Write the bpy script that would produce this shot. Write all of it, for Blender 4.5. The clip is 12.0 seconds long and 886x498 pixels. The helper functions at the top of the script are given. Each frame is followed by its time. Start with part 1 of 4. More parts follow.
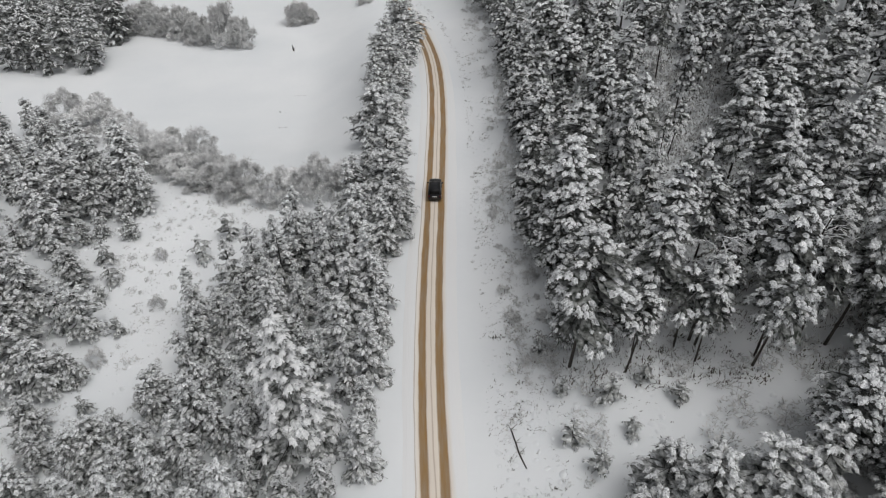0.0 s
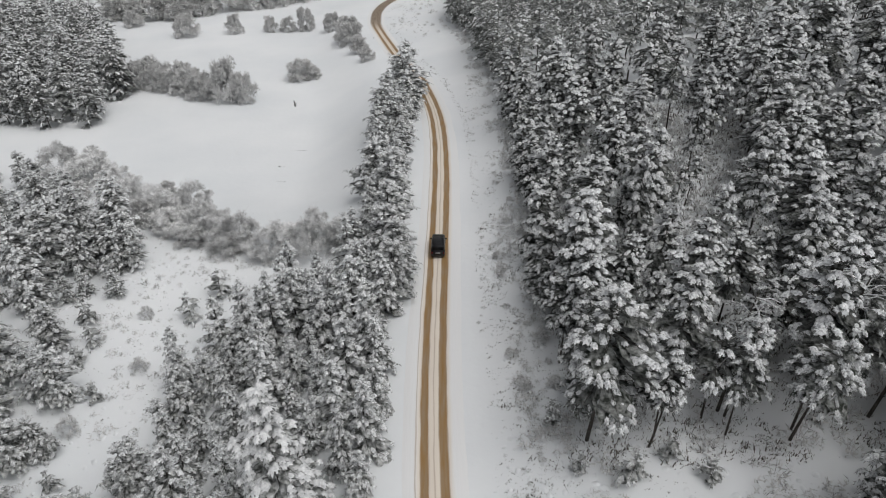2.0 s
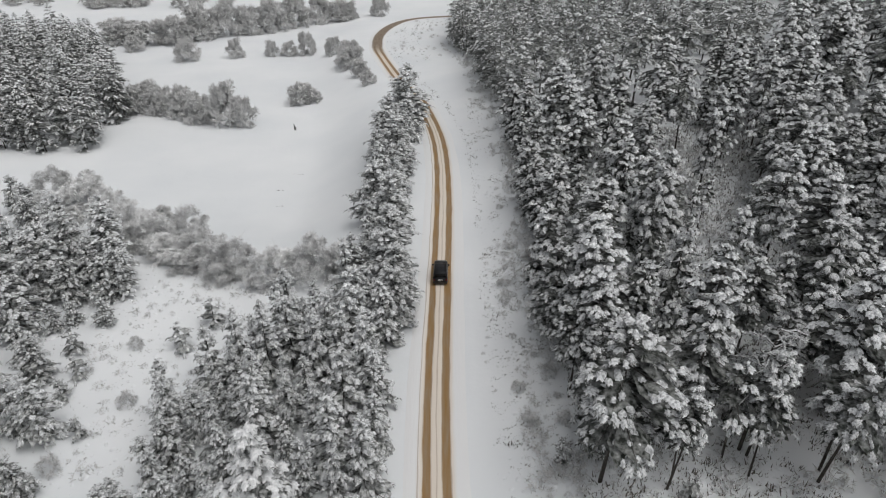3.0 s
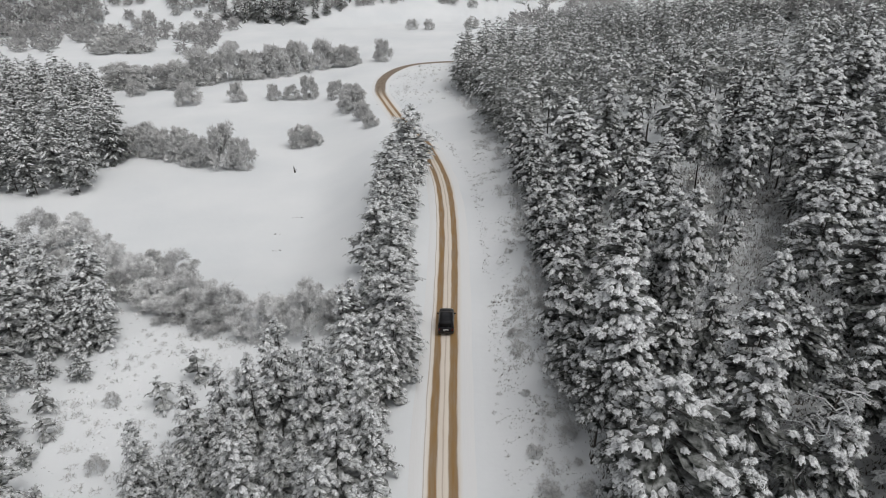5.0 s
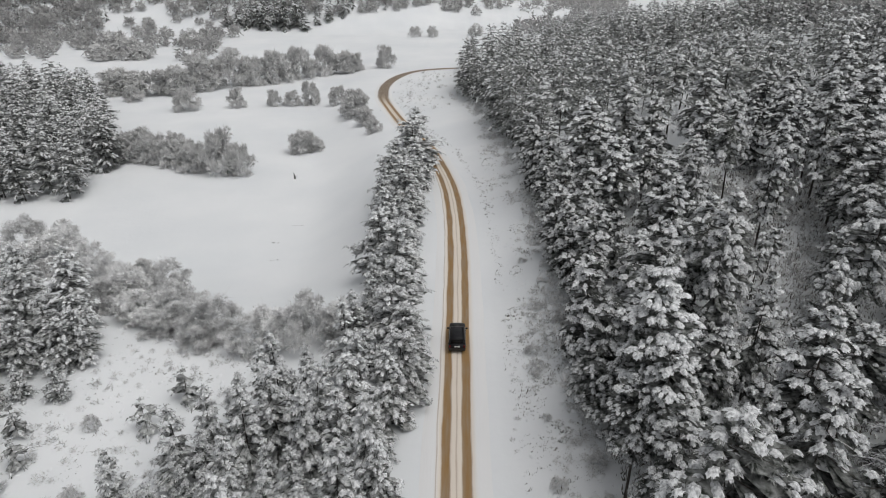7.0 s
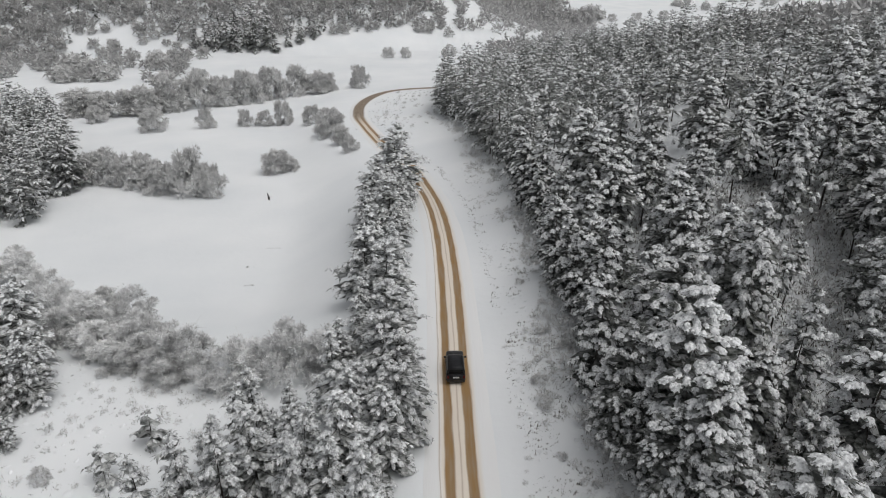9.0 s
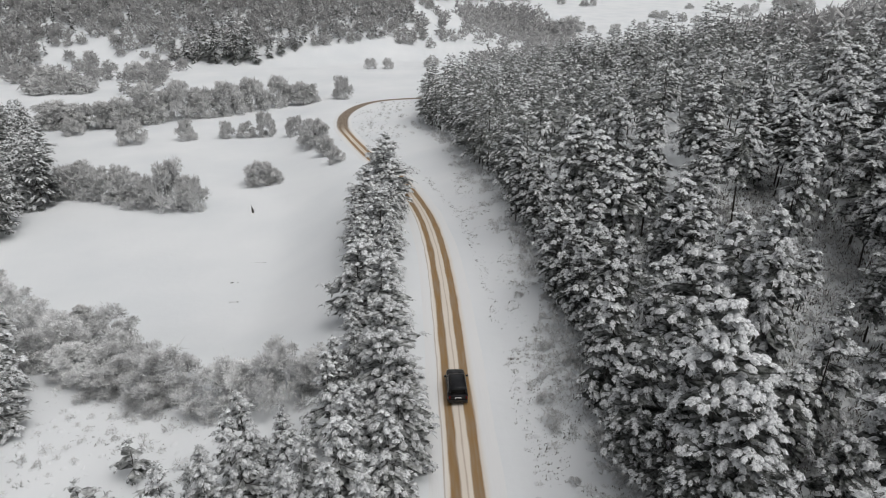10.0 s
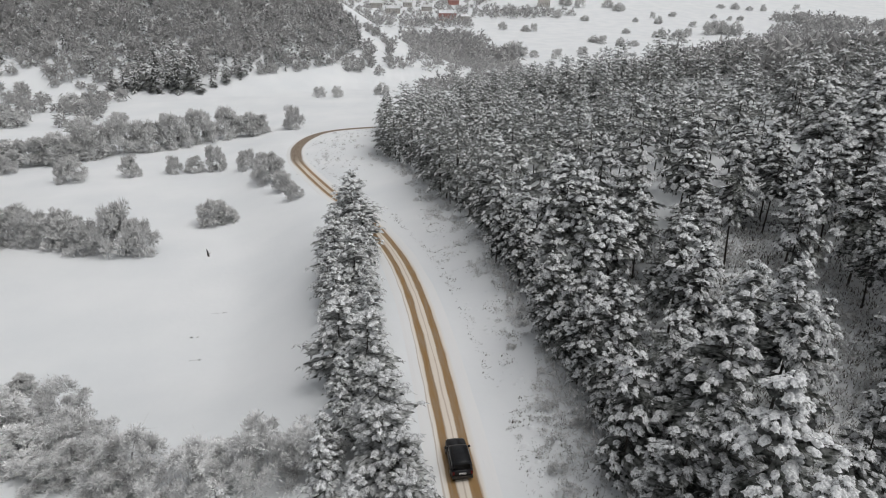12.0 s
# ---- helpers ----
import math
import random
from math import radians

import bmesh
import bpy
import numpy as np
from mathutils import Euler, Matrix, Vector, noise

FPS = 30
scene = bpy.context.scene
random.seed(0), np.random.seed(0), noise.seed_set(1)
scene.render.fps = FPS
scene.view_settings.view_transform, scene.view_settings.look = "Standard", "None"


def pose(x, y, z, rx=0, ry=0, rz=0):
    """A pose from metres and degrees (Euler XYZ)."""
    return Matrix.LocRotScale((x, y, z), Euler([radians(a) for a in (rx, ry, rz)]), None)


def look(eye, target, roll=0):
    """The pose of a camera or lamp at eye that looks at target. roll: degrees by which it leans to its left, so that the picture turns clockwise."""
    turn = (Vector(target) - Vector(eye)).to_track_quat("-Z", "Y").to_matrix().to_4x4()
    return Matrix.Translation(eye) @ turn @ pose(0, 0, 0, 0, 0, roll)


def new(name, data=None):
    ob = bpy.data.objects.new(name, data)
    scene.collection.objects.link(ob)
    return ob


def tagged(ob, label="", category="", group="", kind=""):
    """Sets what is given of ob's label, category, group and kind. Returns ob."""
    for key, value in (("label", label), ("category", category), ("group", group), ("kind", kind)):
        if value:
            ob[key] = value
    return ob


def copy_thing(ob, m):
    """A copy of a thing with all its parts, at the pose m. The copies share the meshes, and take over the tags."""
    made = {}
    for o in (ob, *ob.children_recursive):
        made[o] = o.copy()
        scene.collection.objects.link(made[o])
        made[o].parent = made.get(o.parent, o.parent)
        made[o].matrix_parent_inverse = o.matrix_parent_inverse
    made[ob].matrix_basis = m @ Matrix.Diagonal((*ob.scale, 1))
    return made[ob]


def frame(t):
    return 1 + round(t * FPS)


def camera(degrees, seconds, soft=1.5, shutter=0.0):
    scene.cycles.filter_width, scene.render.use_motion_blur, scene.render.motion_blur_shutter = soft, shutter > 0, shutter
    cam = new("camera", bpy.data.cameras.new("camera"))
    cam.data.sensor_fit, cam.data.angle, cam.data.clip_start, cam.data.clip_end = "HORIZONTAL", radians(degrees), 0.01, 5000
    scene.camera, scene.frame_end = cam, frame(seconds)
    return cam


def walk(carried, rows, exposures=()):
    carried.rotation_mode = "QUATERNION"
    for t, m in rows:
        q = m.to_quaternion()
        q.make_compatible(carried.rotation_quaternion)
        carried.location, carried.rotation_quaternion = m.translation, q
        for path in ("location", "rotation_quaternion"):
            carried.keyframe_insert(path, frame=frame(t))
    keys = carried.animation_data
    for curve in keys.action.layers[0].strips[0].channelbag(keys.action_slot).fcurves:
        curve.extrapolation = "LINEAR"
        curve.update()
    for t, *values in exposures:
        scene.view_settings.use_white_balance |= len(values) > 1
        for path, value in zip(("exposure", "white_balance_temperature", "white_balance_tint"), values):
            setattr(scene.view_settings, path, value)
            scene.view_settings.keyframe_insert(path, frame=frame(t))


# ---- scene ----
cam = camera(67.0, 12.0, soft=1.0)
# seconds, east, north, height, yaw, pitch, roll
ROWS = [
    (0.0, -0.00, 0.00, 51.65, 0.00, -39.00, 0.00),
    (0.5, -0.06, 0.57, 50.99, 0.05, -37.57, 0.02),
    (1.0, -0.13, 1.42, 50.24, 0.07, -36.39, 0.06),
    (1.5, -0.21, 2.57, 49.55, 0.09, -35.36, 0.10),
    (2.0, -0.36, 3.98, 48.82, 0.09, -34.13, 0.14),
    (2.5, -0.43, 5.35, 48.12, 0.16, -33.14, 0.08),
    (3.0, -0.52, 6.78, 47.38, 0.23, -32.10, -0.00),
    (5.0, -0.98, 12.02, 44.29, 0.43, -28.20, -0.06),
    (5.5, -1.16, 13.26, 43.59, 0.44, -27.91, -0.03),
    (6.0, -1.42, 14.60, 42.83, 0.47, -27.72, -0.02),
    (6.5, -1.64, 15.93, 42.07, 0.55, -27.56, -0.06),
    (7.0, -2.01, 17.35, 41.31, 0.56, -27.32, -0.05),
    (9.0, -4.26, 22.82, 38.26, -2.10, -25.35, 0.25),
    (9.5, -4.95, 24.25, 37.52, -2.91, -24.86, 0.32),
    (10.0, -5.73, 25.76, 37.13, -3.81, -24.39, 0.30),
    (10.5, -6.49, 27.28, 37.04, -5.91, -23.90, 0.35),
    (11.0, -7.39, 28.90, 37.18, -8.03, -23.35, 0.43),
    (11.5, -8.25, 30.37, 37.48, -8.53, -22.87, 0.49),
    (12.0, -9.23, 31.92, 37.88, -8.65, -22.44, 0.45),
]
walk(cam, [(t, pose(x, y, z, 90 + pitch, 0, yaw) @ pose(0, 0, 0, 0, 0, roll)) for t, x, y, z, yaw, pitch, roll in ROWS])

# ---- world, sun, exposure ----
world = bpy.data.worlds.new("overcast_sky")
scene.world = world
world.use_nodes = True
wn = world.node_tree.nodes
wl = world.node_tree.links
sky = wn.new("ShaderNodeTexSky")
sky.sky_type = "NISHITA"
sky.sun_disc = False
sky.sun_elevation = radians(66)
sky.sun_rotation = radians(126)
sky.dust_density = 4.0
grey = wn.new("ShaderNodeHueSaturation")
grey.inputs["Saturation"].default_value = 0.12
wl.new(sky.outputs[0], grey.inputs["Color"])
wl.new(grey.outputs[0], wn["Background"].inputs["Color"])
wn["Background"].inputs["Strength"].default_value = 0.11
sun = new("sun", bpy.data.lights.new("sun", "SUN"))
sun.data.energy = 0.9
sun.data.angle = radians(60)
sun.data.color = (1.0, 0.985, 0.96)
sun.matrix_world = look((0, 0, 100), (-22, 16, 40))
scene.view_settings.exposure = -0.22


# ---- materials ----
def material(name, low, high, scale=4.0, rough=0.9, bump=0.0, bump_scale=20.0, contrast=(0.35, 0.65), fine=None, vary=0.0, coords="Object"):
    """Two colours mixed by a coarse and a fine noise, with relief and a shift of brightness from object to object."""
    m = bpy.data.materials.new(name)
    m.use_nodes = True
    n, l = m.node_tree.nodes, m.node_tree.links
    b = n["Principled BSDF"]
    b.inputs["Roughness"].default_value = rough
    b.inputs["Specular IOR Level"].default_value = 0.25
    tc = n.new("ShaderNodeTexCoord")
    a = n.new("ShaderNodeTexNoise")
    a.inputs["Scale"].default_value = scale
    a.inputs["Detail"].default_value = 6
    l.new(tc.outputs[coords], a.inputs["Vector"])
    ramp = n.new("ShaderNodeMapRange")
    ramp.inputs["From Min"].default_value, ramp.inputs["From Max"].default_value = contrast
    l.new(a.outputs["Fac"], ramp.inputs["Value"])
    mix = n.new("ShaderNodeMix")
    mix.data_type = "RGBA"
    mix.inputs["A"].default_value, mix.inputs["B"].default_value = (*low, 1), (*high, 1)
    l.new(ramp.outputs[0], mix.inputs["Factor"])
    colour = mix.outputs["Result"]
    if fine:
        f = n.new("ShaderNodeTexNoise")
        f.inputs["Scale"].default_value = fine
        f.inputs["Detail"].default_value = 3
        l.new(tc.outputs[coords], f.inputs["Vector"])
        r2 = n.new("ShaderNodeMapRange")
        r2.inputs["To Min"].default_value, r2.inputs["To Max"].default_value = 0.75, 1.25
        l.new(f.outputs["Fac"], r2.inputs["Value"])
        mul = n.new("ShaderNodeVectorMath")
        mul.operation = "SCALE"
        l.new(colour, mul.inputs[0])
        l.new(r2.outputs[0], mul.inputs["Scale"])
        colour = mul.outputs[0]
    if vary:
        info = n.new("ShaderNodeObjectInfo")
        r3 = n.new("ShaderNodeMapRange")
        r3.inputs["To Min"].default_value, r3.inputs["To Max"].default_value = 1 - vary, 1 + vary
        l.new(info.outputs["Random"], r3.inputs["Value"])
        mul = n.new("ShaderNodeVectorMath")
        mul.operation = "SCALE"
        l.new(colour, mul.inputs[0])
        l.new(r3.outputs[0], mul.inputs["Scale"])
        colour = mul.outputs[0]
    l.new(colour, b.inputs["Base Color"])
    if bump:
        t = n.new("ShaderNodeTexNoise")
        t.inputs["Scale"].default_value = bump_scale
        t.inputs["Detail"].default_value = 8
        l.new(tc.outputs[coords], t.inputs["Vector"])
        bp = n.new("ShaderNodeBump")
        bp.inputs["Strength"].default_value = bump
        bp.inputs["Distance"].default_value = 0.2
        l.new(t.outputs["Fac"], bp.inputs["Height"])
        l.new(bp.outputs[0], b.inputs["Normal"])
    return m


SNOW_GROUND = material("ground_snow", (0.75, 0.772, 0.79), (0.83, 0.842, 0.852), 0.05, 0.85, 0.18, 0.9, (0.3, 0.7))
SNOW_LOAD = material("branch_snow", (0.44, 0.45, 0.46), (0.87, 0.88, 0.89), 5.5, 0.9, 0.8, 9.0, contrast=(0.36, 0.56), fine=14.0, vary=0.12)
SNOW_THICK = material("thick_fresh_snow", (0.66, 0.67, 0.68), (0.90, 0.905, 0.91), 4.0, 0.9, 0.6, 9.0, contrast=(0.34, 0.6), fine=12.0)
NEEDLES_DARK = material("pine_needles", (0.028, 0.032, 0.027), (0.32, 0.328, 0.32), 2.4, 0.85, contrast=(0.38, 0.68), fine=9.0, vary=0.35)
NEEDLES_FROST = material("frosted_needles", (0.075, 0.08, 0.075), (0.68, 0.69, 0.685), 2.2, 0.85, contrast=(0.36, 0.66), fine=9.0, vary=0.18)
TWIGS_FROST = material("frosted_twigs", (0.44, 0.437, 0.433), (0.86, 0.86, 0.86), 1.5, 0.9, contrast=(0.32, 0.55), fine=7.0, vary=0.15)
# Greyer, flatter copy of the needles: distant trees' softened contrast put into colour.
NEEDLES_MID = material("greyed_needles", (0.07, 0.075, 0.07), (0.40, 0.408, 0.40), 1.7, 0.85, contrast=(0.38, 0.68), fine=9.0, vary=0.25)
TWIGS_BARE = material("bare_grey_twigs", (0.34, 0.337, 0.333), (0.54, 0.537, 0.533), 0.12, 0.9, contrast=(0.3, 0.7), fine=1.2)
TWIGS_DUSTED = material("snow_dusted_twigs", (0.50, 0.497, 0.493), (0.78, 0.777, 0.773), 0.8, 0.9, contrast=(0.3, 0.7), fine=6.0)
BARK = material("dark_bark", (0.035, 0.03, 0.026), (0.11, 0.1, 0.09), 5.0, 0.95, 0.4, 25.0, vary=0.15)
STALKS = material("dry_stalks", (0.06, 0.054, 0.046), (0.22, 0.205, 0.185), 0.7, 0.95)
CAR_PAINT = material("black_paint", (0.012, 0.012, 0.014), (0.02, 0.02, 0.022), 3.0, 0.3)
CAR_GLASS = material("tinted_glass", (0.01, 0.011, 0.013), (0.02, 0.021, 0.024), 1.0, 0.06)
RUBBER = material("tyre_rubber", (0.02, 0.02, 0.02), (0.06, 0.05, 0.04), 8.0, 0.9)
METAL = material("rim_metal", (0.3, 0.3, 0.3), (0.45, 0.45, 0.45), 8.0, 0.4)
LAMP_RED = material("red_lens", (0.09, 0.012, 0.012), (0.13, 0.02, 0.02), 8.0, 0.2)
LAMP_CLEAR = material("clear_lens", (0.5, 0.5, 0.5), (0.65, 0.65, 0.65), 8.0, 0.15)
PLATE_WHITE = material("white_plate", (0.7, 0.7, 0.7), (0.8, 0.8, 0.8), 8.0, 0.5)
WALL_PALE = material("pale_render", (0.42, 0.4, 0.37), (0.55, 0.53, 0.5), 0.4, 0.9)
WALL_RED = material("red_brick_wall", (0.36, 0.17, 0.15), (0.46, 0.23, 0.2), 0.6, 0.9)
WINDOW_DARK = material("window_glass", (0.03, 0.032, 0.036), (0.05, 0.055, 0.06), 1.0, 0.1)


def road_material():
    """Trodden snow with slush-brown wheel tracks; u runs across the road in metres, v along it."""
    m = bpy.data.materials.new("slushy_road")
    m.use_nodes = True
    n, l = m.node_tree.nodes, m.node_tree.links
    b = n["Principled BSDF"]
    uv = n.new("ShaderNodeUVMap")
    sep = n.new("ShaderNodeSeparateXYZ")
    l.new(uv.outputs[0], sep.inputs[0])
    stretch = n.new("ShaderNodeMapping")
    stretch.inputs["Scale"].default_value = (1.2, 0.12, 1)
    l.new(uv.outputs[0], stretch.inputs[0])
    wob = n.new("ShaderNodeTexNoise")
    wob.inputs["Scale"].default_value, wob.inputs["Detail"].default_value = 1.5, 5
    l.new(stretch.outputs[0], wob.inputs["Vector"])

    def math_node(op, a, c, third=None):
        k = n.new("ShaderNodeMath")
        k.operation = op
        for i, v in enumerate((a, c, third)):
            if v is None:
                continue
            if isinstance(v, (int, float)):
                k.inputs[i].default_value = v
            else:
                l.new(v, k.inputs[i])
        return k.outputs[0]

    shift = math_node("MULTIPLY", math_node("SUBTRACT", wob.outputs["Fac"], 0.5), 0.35)
    u = math_node("ADD", sep.outputs["X"], shift)

    def band(centre, half, edge):
        d = math_node("ABSOLUTE", math_node("SUBTRACT", u, centre), 0)
        r = n.new("ShaderNodeMapRange")
        r.interpolation_type = "SMOOTHSTEP"
        r.inputs["From Min"].default_value, r.inputs["From Max"].default_value = half + edge, half - edge
        l.new(d, r.inputs["Value"])
        return r.outputs[0]

    tracks = math_node("MAXIMUM", band(-0.88, 0.38, 0.10), band(0.90, 0.42, 0.10))
    thin = math_node("MAXIMUM", math_node("MULTIPLY", band(0.02, 0.06, 0.06), 0.45), math_node("MULTIPLY", band(-1.66, 0.05, 0.05), 0.5))
    brown = math_node("MAXIMUM", tracks, thin)
    # past the bend the whole carriageway is slush
    far = n.new("ShaderNodeMapRange")
    far.interpolation_type = "SMOOTHSTEP"
    far.inputs["From Min"].default_value, far.inputs["From Max"].default_value = 212, 240
    l.new(sep.outputs["Y"], far.inputs["Value"])
    brown = math_node("MAXIMUM", brown, math_node("MULTIPLY", math_node("MULTIPLY", band(0, 1.75, 0.35), far.outputs[0]), 1.0))
    halo = band(0.0, 1.55, 0.35)
    gritty = n.new("ShaderNodeTexNoise")
    gritty.inputs["Scale"].default_value, gritty.inputs["Detail"].default_value = 2.2, 8
    l.new(stretch.outputs[0], gritty.inputs["Vector"])

    def mixed(fac, a, c):
        k = n.new("ShaderNodeMix")
        k.data_type = "RGBA"
        for name, v in (("A", a), ("B", c)):
            if isinstance(v, tuple):
                k.inputs[name].default_value = (*v, 1)
            else:
                l.new(v, k.inputs[name])
        l.new(fac, k.inputs["Factor"])
        return k.outputs["Result"]

    mud = mixed(gritty.outputs["Fac"], (0.15, 0.082, 0.022), (0.36, 0.205, 0.066))
    mud = mixed(math_node("MULTIPLY", far.outputs[0], 0.75), mud, (0.15, 0.118, 0.092))
    snow = mixed(math_node("MULTIPLY", halo, 0.8), (0.80, 0.80, 0.80), (0.74, 0.645, 0.54))
    keep = math_node("MULTIPLY", brown, math_node("ADD", math_node("MULTIPLY", gritty.outputs["Fac"], 0.5), 0.65))
    keep = math_node("MINIMUM", keep, 1.0)
    l.new(mixed(keep, snow, mud), b.inputs["Base Color"])
    b.inputs["Roughness"].default_value = 0.7
    bp = n.new("ShaderNodeBump")
    bp.inputs["Strength"].default_value, bp.inputs["Distance"].default_value = 0.5, 0.06
    l.new(gritty.outputs["Fac"], bp.inputs["Height"])
    l.new(bp.outputs[0], b.inputs["Normal"])
    return m


ROAD = road_material()


# ---- mesh helpers ----
def mesh_of(name, verts, tris, mats, index=None, smooth_faces=False):
    """A mesh from arrays of corners and triangles."""
    verts, tris = np.asarray(verts, np.float32), np.asarray(tris, np.int32)
    me = bpy.data.meshes.new(name)
    me.vertices.add(len(verts))
    me.vertices.foreach_set("co", verts.ravel())
    me.loops.add(3 * len(tris))
    me.loops.foreach_set("vertex_index", tris.ravel())
    me.polygons.add(len(tris))
    me.polygons.foreach_set("loop_start", np.arange(0, 3 * len(tris), 3, dtype=np.int32))
    for m in mats:
        me.materials.append(m)
    if index is not None:
        me.polygons.foreach_set("material_index", np.asarray(index, np.int32))
    me.polygons.foreach_set("use_smooth", np.full(len(tris), smooth_faces))
    me.update(calc_edges=True)
    return me


def joined(pieces):
    """One pair of arrays from many (verts, tris)."""
    vs, ts, n = [], [], 0
    for v, t in pieces:
        vs.append(v)
        ts.append(np.asarray(t) + n)
        n += len(v)
    return np.concatenate(vs), np.concatenate(ts)


def part(name, bm, mat, parent, label="", smooth_faces=False):
    me = bpy.data.meshes.new(name)
    bm.to_mesh(me)
    bm.free()
    me.materials.append(mat)
    for p in me.polygons:
        p.use_smooth = smooth_faces
    ob = new(name, me)
    ob.parent = parent
    return tagged(ob, label=label)


def array_part(name, arrays, mat, parent, label="", smooth_faces=False):
    ob = new(name, mesh_of(name, *arrays, [mat], smooth_faces=smooth_faces))
    ob.parent = parent
    return tagged(ob, label=label)


def thing(name, label, category, group=""):
    ob = new(name)
    ob.empty_display_size = 0.3
    return tagged(ob, label=label, category=category, group=group)


# ---- the lie of the land ----
def smooth(a, b, v):
    u = min(1.0, max(0.0, (v - a) / (b - a)))
    return u * u * (3 - 2 * u)


def along(knots, v):
    """A smooth curve through knots, level at its ends."""
    if v <= knots[0][0]:
        return knots[0][1]
    if v >= knots[-1][0]:
        return knots[-1][1]
    for i in range(len(knots) - 1):
        (x0, y0), (x1, y1) = knots[i], knots[i + 1]
        if v <= x1:
            h = x1 - x0
            m0 = (y1 - knots[i - 1][1]) / (x1 - knots[i - 1][0]) if i else 0.0
            m1 = (knots[i + 2][1] - y0) / (knots[i + 2][0] - x0) if i + 2 < len(knots) else 0.0
            u = (v - x0) / h
            return (2 * u**3 - 3 * u**2 + 1) * y0 + (u**3 - 2 * u**2 + u) * h * m0 + (3 * u**2 - 2 * u**3) * y1 + (u**3 - u**2) * h * m1


ROADX = [(-60, 2.0), (0, 0.6), (30, -0.6), (42, -1.15), (55, -1.35), (72, -1.15), (85, -0.95), (98, -0.9), (112, -1.2), (127, -2.2), (145, -4.6), (158, -6.7), (178, -12.1), (195, -16.0), (212, -19.7), (225, -22.4), (234, -23.6), (260, -24.0)]
ROADZ = [(-80, 0), (60, 0), (105, -0.3), (140, -4.0), (180, -8.8), (215, -12.5), (250, -15.5), (300, -18.5), (400, -22), (560, -34), (800, -60), (950, -61), (1500, -12), (2200, 160), (3500, 230)]
FIELDZ = [(-80, -3.0), (60, -3.6), (84, -4.0), (106, -9.0), (117, -9.9), (153, -12), (180, -13.5), (220, -15.8), (282, -19.5), (320, -21.2), (400, -22.5), (560, -34), (800, -60), (950, -61), (1500, -12), (2200, 160), (3500, 230)]
RISE = [(-60, .1), (40, .15), (70, .22), (100, .32), (130, .33), (170, .19), (220, .10), (300, .04), (400, 0)]


def ground(x, y):
    xr = along(ROADX, y)
    z = along(ROADZ, y)
    left = smooth(4.0, 26.0, xr - x)
    z += (along(FIELDZ, y) - z) * left
    d = x - xr - 5.0
    if d > 0:
        top = 85 * (1 - math.exp(-d / 85)) if d < 85 else 85 * (1 - math.exp(-1)) - (d - 85) * 0.3
        z += along(RISE, y) * max(top, -60)
        # the wooded ridge far to the east
        z += 23 * smooth(35, 150, d) * smooth(140, 205, y) * (1 - smooth(240, 350, y))
    # wooded hill beyond the hedges
    b = y - 392 - 0.10 * (x + 120) - 55 * smooth(-60, 120, x)
    if b > 0:
        z += 150 * (1 - math.exp(-b / 300)) * (1 - smooth(-70, 130, x + 0.02 * b)) * (1 - .9*smooth(600, 1200, y))
    return z


# centre line of the road: north beside the pines, then a bend to the east
LINE = [(along(ROADX, y), float(y)) for y in range(-60, 232, 2)]
LINE += [(-23.55, 234.0), (-24.2, 242.0), (-24.4, 250.0), (-23.9, 258.0), (-22.7, 266.0), (-20.6, 274.0), (-17.6, 280.5), (-13.0, 284.8), (-7.0, 286.6), (0.0, 287.0), (9.0, 286.6), (20.0, 285.0)]
LINE_XY = np.concatenate([np.linspace(a, b, 12) for a, b in zip(LINE, LINE[1:])])


def to_road(x, y):
    """The distance to the road's centre line."""
    if y > 300 or abs(x) > 60:
        return 99.0
    return float(np.sqrt(((LINE_XY - (x, y)) ** 2).sum(1).min()))


def uneven(x, y):
    """Drifts and hummocks in the snow."""
    a = noise.noise((x * 0.06, y * 0.06, 3.1)) * 0.35 + noise.noise((x * 0.25, y * 0.25, 7.7)) * 0.10
    if x < -13 and y > 100:
        a *= 0.3
    rough = 0.0
    if x < -22 and 30 < y < 82:
        rough = 1.0
    elif x > 4:
        rough = smooth(4, 8, x)
    return a + rough * (noise.noise((x * 0.45, y * 0.45, 1.3)) * 0.22 + noise.noise((x * 0.16, y * 0.16, 9.3)) * 0.3)


def surface(x, y):
    """The snow's height, smooth beside the road."""
    return ground(x, y) + uneven(x, y) * smooth(2.6, 6.0, to_road(x, y))


def spaced(inner_low, inner_high, step, low, high, growth):
    mid = list(np.arange(inner_low, inner_high + step / 2, step))
    a, d = inner_low, step
    before = []
    while a > low:
        d *= growth
        a -= d
        before.append(a)
    a, d = inner_high, step
    after = []
    while a < high:
        d *= growth
        a += d
        after.append(a)
    return before[::-1] + mid + after


def build_ground():
    xs = spaced(-55, 50, 1.25, -3000, 3000, 1.1)
    ys = spaced(15, 290, 1.25, -1500, 4200, 1.08)
    verts = []
    for y in ys:
        for x in xs:
            d = to_road(x, y)
            verts.append((x, y, surface(x, y) - 0.14 * (1 - smooth(1.9, 3.0, d))))
    w = len(xs)
    i = np.arange(len(ys) - 1)[:, None] * w + np.arange(w - 1)[None]
    i = i.ravel()
    tris = np.concatenate([np.stack([i, i + 1, i + w + 1], 1), np.stack([i, i + w + 1, i + w], 1)])
    ob = new("ground", mesh_of("ground", verts, tris, [SNOW_GROUND], smooth_faces=True))
    tagged(ob, "snow-covered ground with soft drifts and slopes", "ground", kind="structure")


